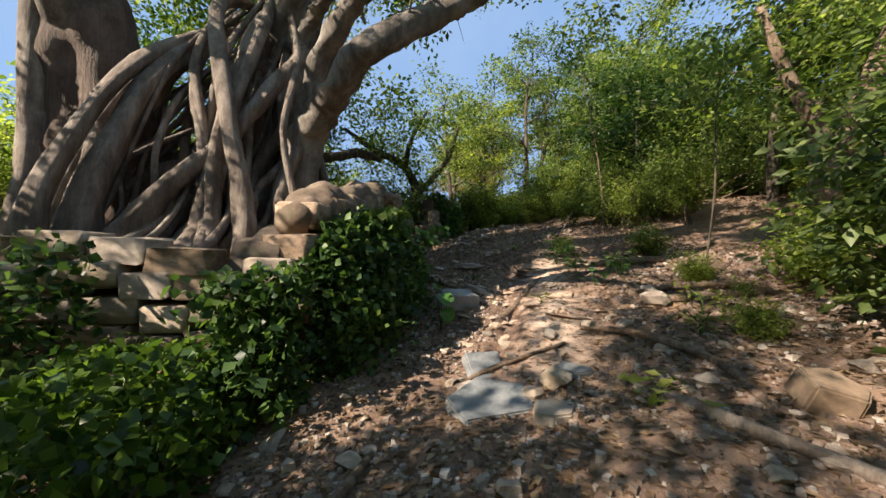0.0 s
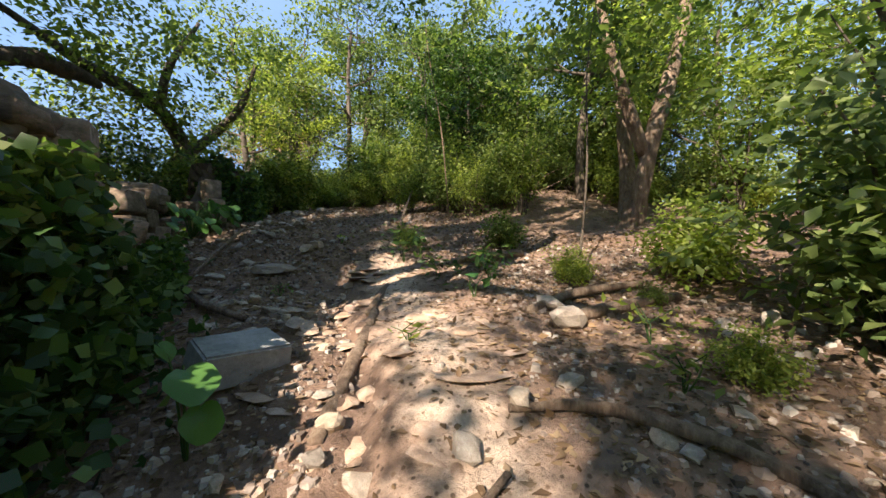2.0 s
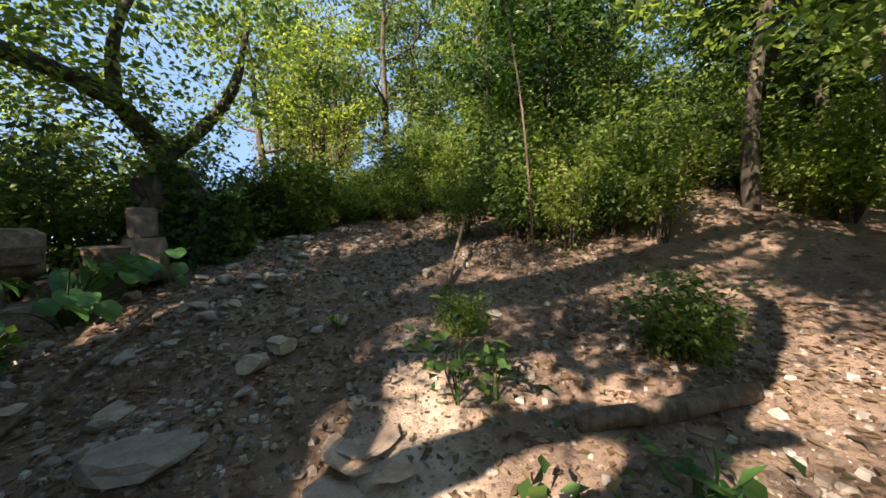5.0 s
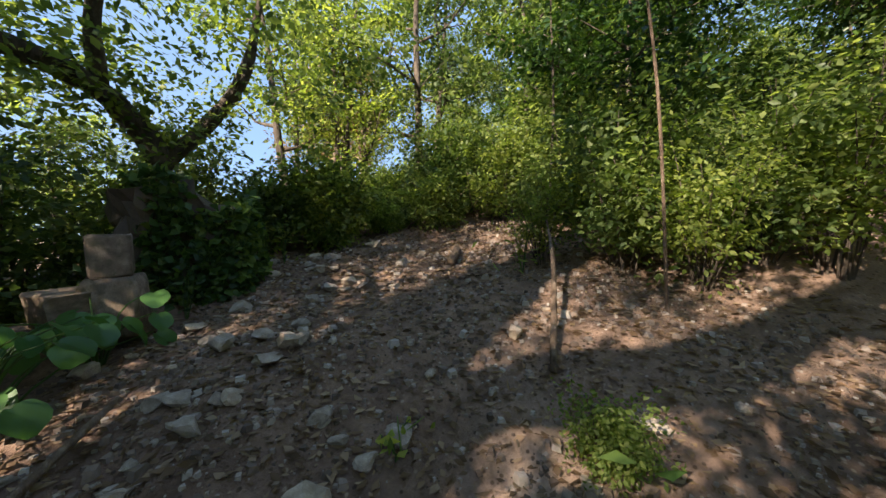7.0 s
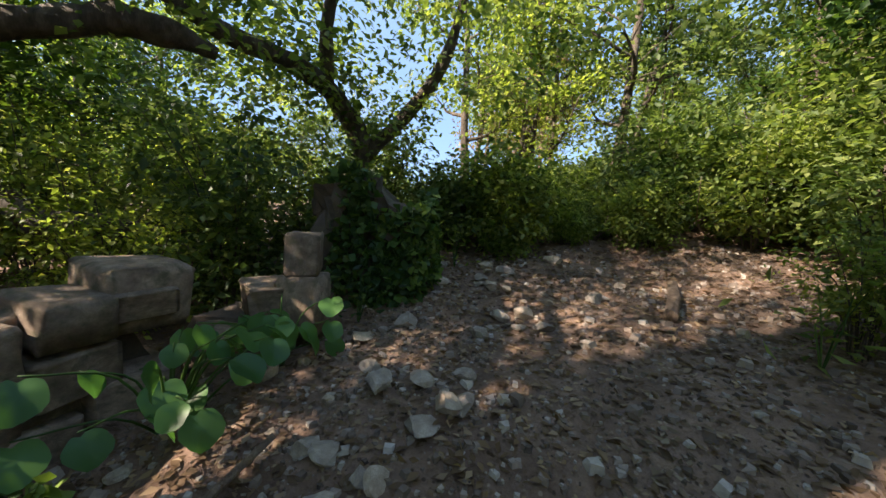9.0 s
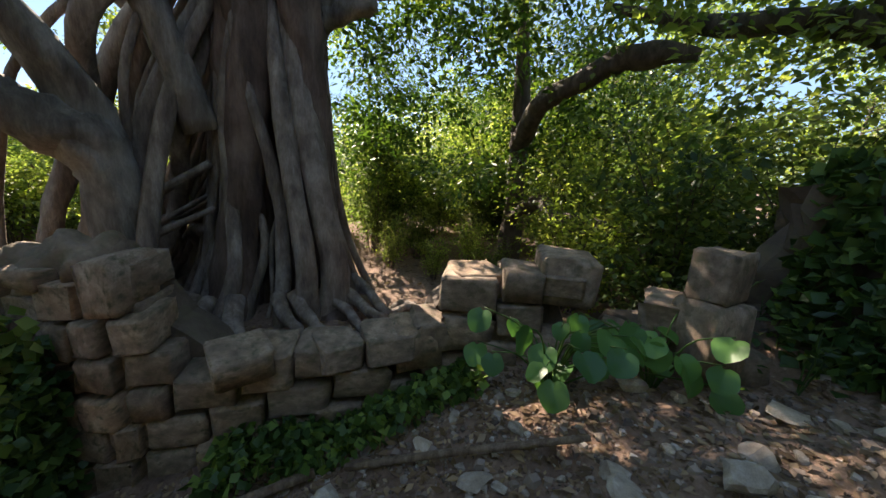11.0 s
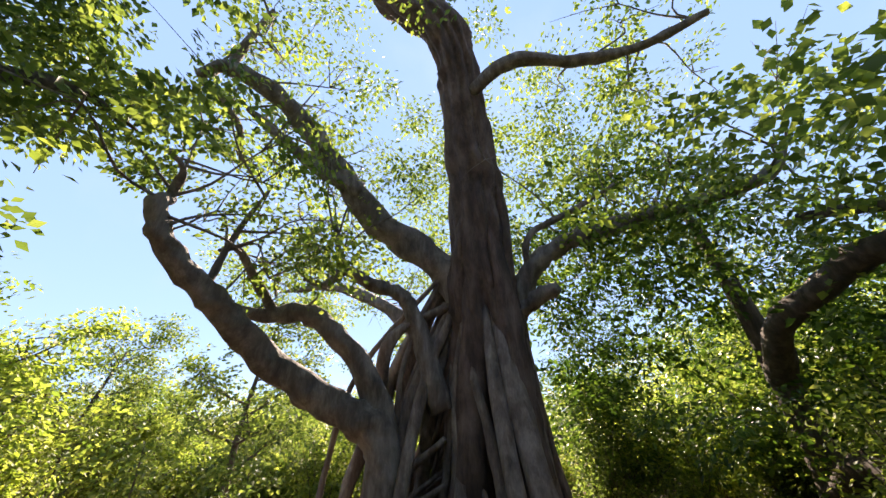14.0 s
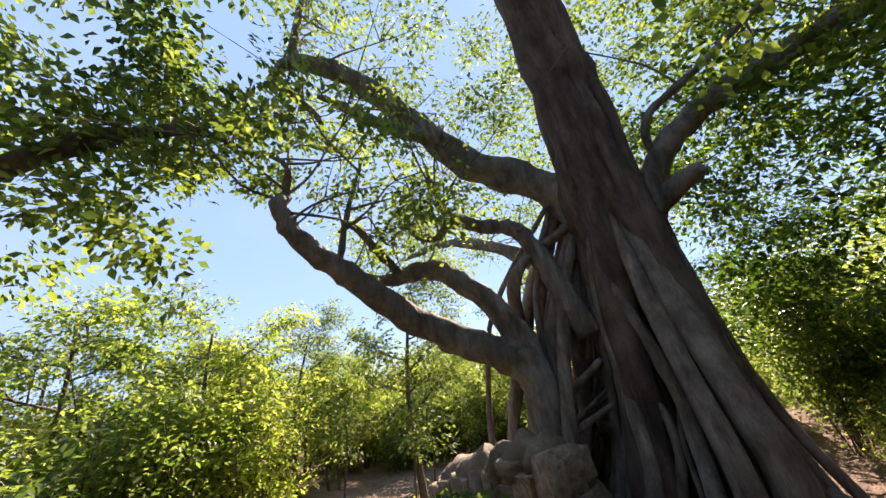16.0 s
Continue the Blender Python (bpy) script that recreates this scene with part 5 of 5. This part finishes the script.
def foot_mid(rng, n):
    y = rng.uniform(5.6, 7.4, n)
    x = wall_x(y) + 0.1 + 0.4 * rng.random(n) ** 2
    return np.stack([x, y, ground(x, y) + rng.random(n) * 0.42 * (0.5 + vnoise(y * 2.2, x, 1))], -1)


ivy("ivy", 9000, face_east, 0.075, M_IVY, 1, "dark green ivy hanging over the wall face")
# darker leaf colour than the other ivy, standing in for shade down here
ivy("ivy", 7000, face_low, 0.07, M_DARKLEAF, 2, "leafy creeper on the ground by the wall, darkened for shade")
ivy("ivy", 7000, face_south, 0.075, M_IVY, 3, "ivy climbing the downhill wall face")
ivy("ivy", 2200, foot_mid, 0.07, M_IVY, 4, "low green creeper at the wall's foot")


def stub_ivy(rng, n):
    a, k = rng.uniform(-2.6, 0.9, n), rng.random(n)
    x, y = 0.22 + (0.62 - 0.1 * k) * np.cos(a), 9.75 + (0.6 - 0.1 * k) * np.sin(a)
    return np.stack([x, y, ground(x, y) + k * (1.15 - 0.3 * (x > 0.3))], -1)


ivy("ivy", 2600, stub_ivy, 0.085, M_IVY, 6, "dark creeper growing over the earth stump")


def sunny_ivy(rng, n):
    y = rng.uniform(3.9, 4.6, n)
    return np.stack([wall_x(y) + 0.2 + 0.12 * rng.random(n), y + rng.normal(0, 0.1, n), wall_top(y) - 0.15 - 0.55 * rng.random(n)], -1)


# the lime leaves paint the sunlit part of the ivy
ivy("ivy", 420, sunny_ivy, 0.085, M_LIME, 5, "yellow-green ivy spray on the wall's top, sunlight put into its colour")


def heart_leaf(seed):
    rng = np.random.default_rng(seed)
    n = 18
    a = np.linspace(0, 2 * np.pi, n, endpoint=False)
    r = 0.5 * (1 - 0.25 * np.cos(a)) * (1 + 0.05 * np.sin(5 * a))
    ring = np.stack([r * np.sin(a) * 0.95, 0.42 - r * np.cos(a), 0 * a], -1)
    ring[0, 1] += 0.1
    mid = np.array([[0, 0.45, 0.0]])
    inner = ring * 0.55 + mid * 0.45
    v = np.vstack([mid, inner, ring])
    v[:, 2] = 0.22 * np.abs(v[:, 0]) - 0.25 * (v[:, 1] - 0.3) ** 2 + rng.normal(0, 0.012, len(v))
    f = []
    for i in range(n):
        k = (i + 1) % n
        f += [(0, 1 + i, 1 + k), (1 + i, 1 + n + i, 1 + n + k, 1 + k)]
    me = bpy.data.meshes.new("leaf")
    me.from_pydata(v.tolist(), [], f)
    me.materials.append(M_BIGLEAF)
    me.polygons.foreach_set("use_smooth", [True] * len(me.polygons))
    return me


HEARTS = [heart_leaf(s) for s in range(4)]


def broad_plant(x, y, z, spots, label, seed):
    """Stalks from one foot, each with a broad heart-shaped leaf."""
    t = thing("broad_leaved_plant", (x, y, z), label, "plant")
    rng = np.random.default_rng(seed)
    for dx, dy, dz, s, yaw in spots:
        st = tube(spline([(0, 0, -0.05, 0.008), (dx * 0.4, dy * 0.4, dz * 0.75, 0.006), (dx, dy, dz, 0.004)], 4), 5)
        mesh_object("stalk", st[0], st[1], M_IVY, t)
        o = new("leaf", HEARTS[rng.integers(4)])
        o.parent = t
        o.matrix_basis = pose(dx, dy, dz, rng.normal(-42, 14), rng.normal(0, 14), yaw) @ Matrix.Scale(s, 4)
    return t


broad_plant(-0.12, 3.7, gz(-0.12, 3.7), [(0.0, -0.02, 0.42, 0.2, 200), (0.06, -0.06, 0.27, 0.17, 170), (-0.1, 0.05, 0.52, 0.1, 240)], "creeper with broad bright green heart leaves by the wall", 1)
bl = np.random.default_rng(15)
broad_plant(-0.28, 7.8, gz(-0.28, 7.8), [(bl.normal(0.08, 0.2), bl.normal(0.05, 0.3), bl.uniform(0.2, 0.55), bl.uniform(0.12, 0.19), bl.uniform(180, 330)) for _ in range(26)], "plant with large dark green heart-shaped leaves before the wall blocks", 2)
broad_plant(0.0, 8.3, gz(0.0, 8.3), [(bl.normal(0.05, 0.18), bl.normal(0, 0.25), bl.uniform(0.2, 0.5), bl.uniform(0.12, 0.17), bl.uniform(180, 330)) for _ in range(14)], "plant with large dark green heart-shaped leaves before the wall blocks", 3)


def weed(x, y, h, n, size, material, seed, label):
    rng = np.random.default_rng(seed)
    t = thing("weed", (x, y, gz(x, y)), label, "plant")
    v, f = joined([tube([(0, 0, -0.03, 0.006), (rng.normal(0, 0.03), rng.normal(0, 0.03), h * 0.5, 0.005), (rng.normal(0, 0.08), rng.normal(0, 0.08), h, 0.003)], 4, close=False) for _ in range(4)])
    tagged(mesh_object("stem", v, f, M_IVY, t), kind="stuff")
    c = rng.normal(size=(n, 3)) * np.array([0.13, 0.13, 0.3 * h]) * (h / 0.3) ** 0.5 + np.array([0, 0, h * 0.75])
    leaves("foliage", c, size, rng, material, t, wide=0.45, flat=0.6)


WEEDS = [(1.12, 1.9, 0.18, 14, 0.12, M_LIME), (2.1, 5.1, 0.22, 26, 0.13, M_IVY), (2.5, 4.6, 0.3, 40, 0.12, M_IVY), (2.7, 4.9, 0.25, 30, 0.13, M_BIGLEAF), (2.0, 4.3, 0.2, 14, 0.12, M_BIGLEAF), (2.15, 6.0, 0.4, 60, 0.1, M_IVY), (2.35, 5.9, 0.3, 40, 0.1, M_IVY), (3.3, 8.4, 0.5, 70, 0.09, M_LIME), (1.1, 3.9, 0.1, 8, 0.07, M_LIME), (2.0, 2.6, 0.22, 60, 0.06, M_LIME), (2.3, 2.9, 0.25, 60, 0.06, M_LIME), (0.55, 5.7, 0.12, 20, 0.06, M_IVY), (-0.2, 9.2, 0.5, 120, 0.09, M_IVY), (0.5, 9.6, 0.4, 90, 0.08, M_IVY), (0.3, 8.95, 0.4, 90, 0.08, M_DARKLEAF), (1.0, 10.4, 0.5, 100, 0.09, M_LIME), (1.6, 7.0, 0.12, 12, 0.08, M_LIME), (-4.2, -1.6, 0.35, 120, 0.1, M_LIME), (-3.2, -2.0, 0.3, 90, 0.1, M_LIME), (-5.5, -1.8, 0.4, 120, 0.1, M_LIME)]
for i, w in enumerate(WEEDS):
    weed(*w, 200 + i, "small green weed growing in the stony earth" if w[5] is not M_LIME else "small bright green weed in sunlight")
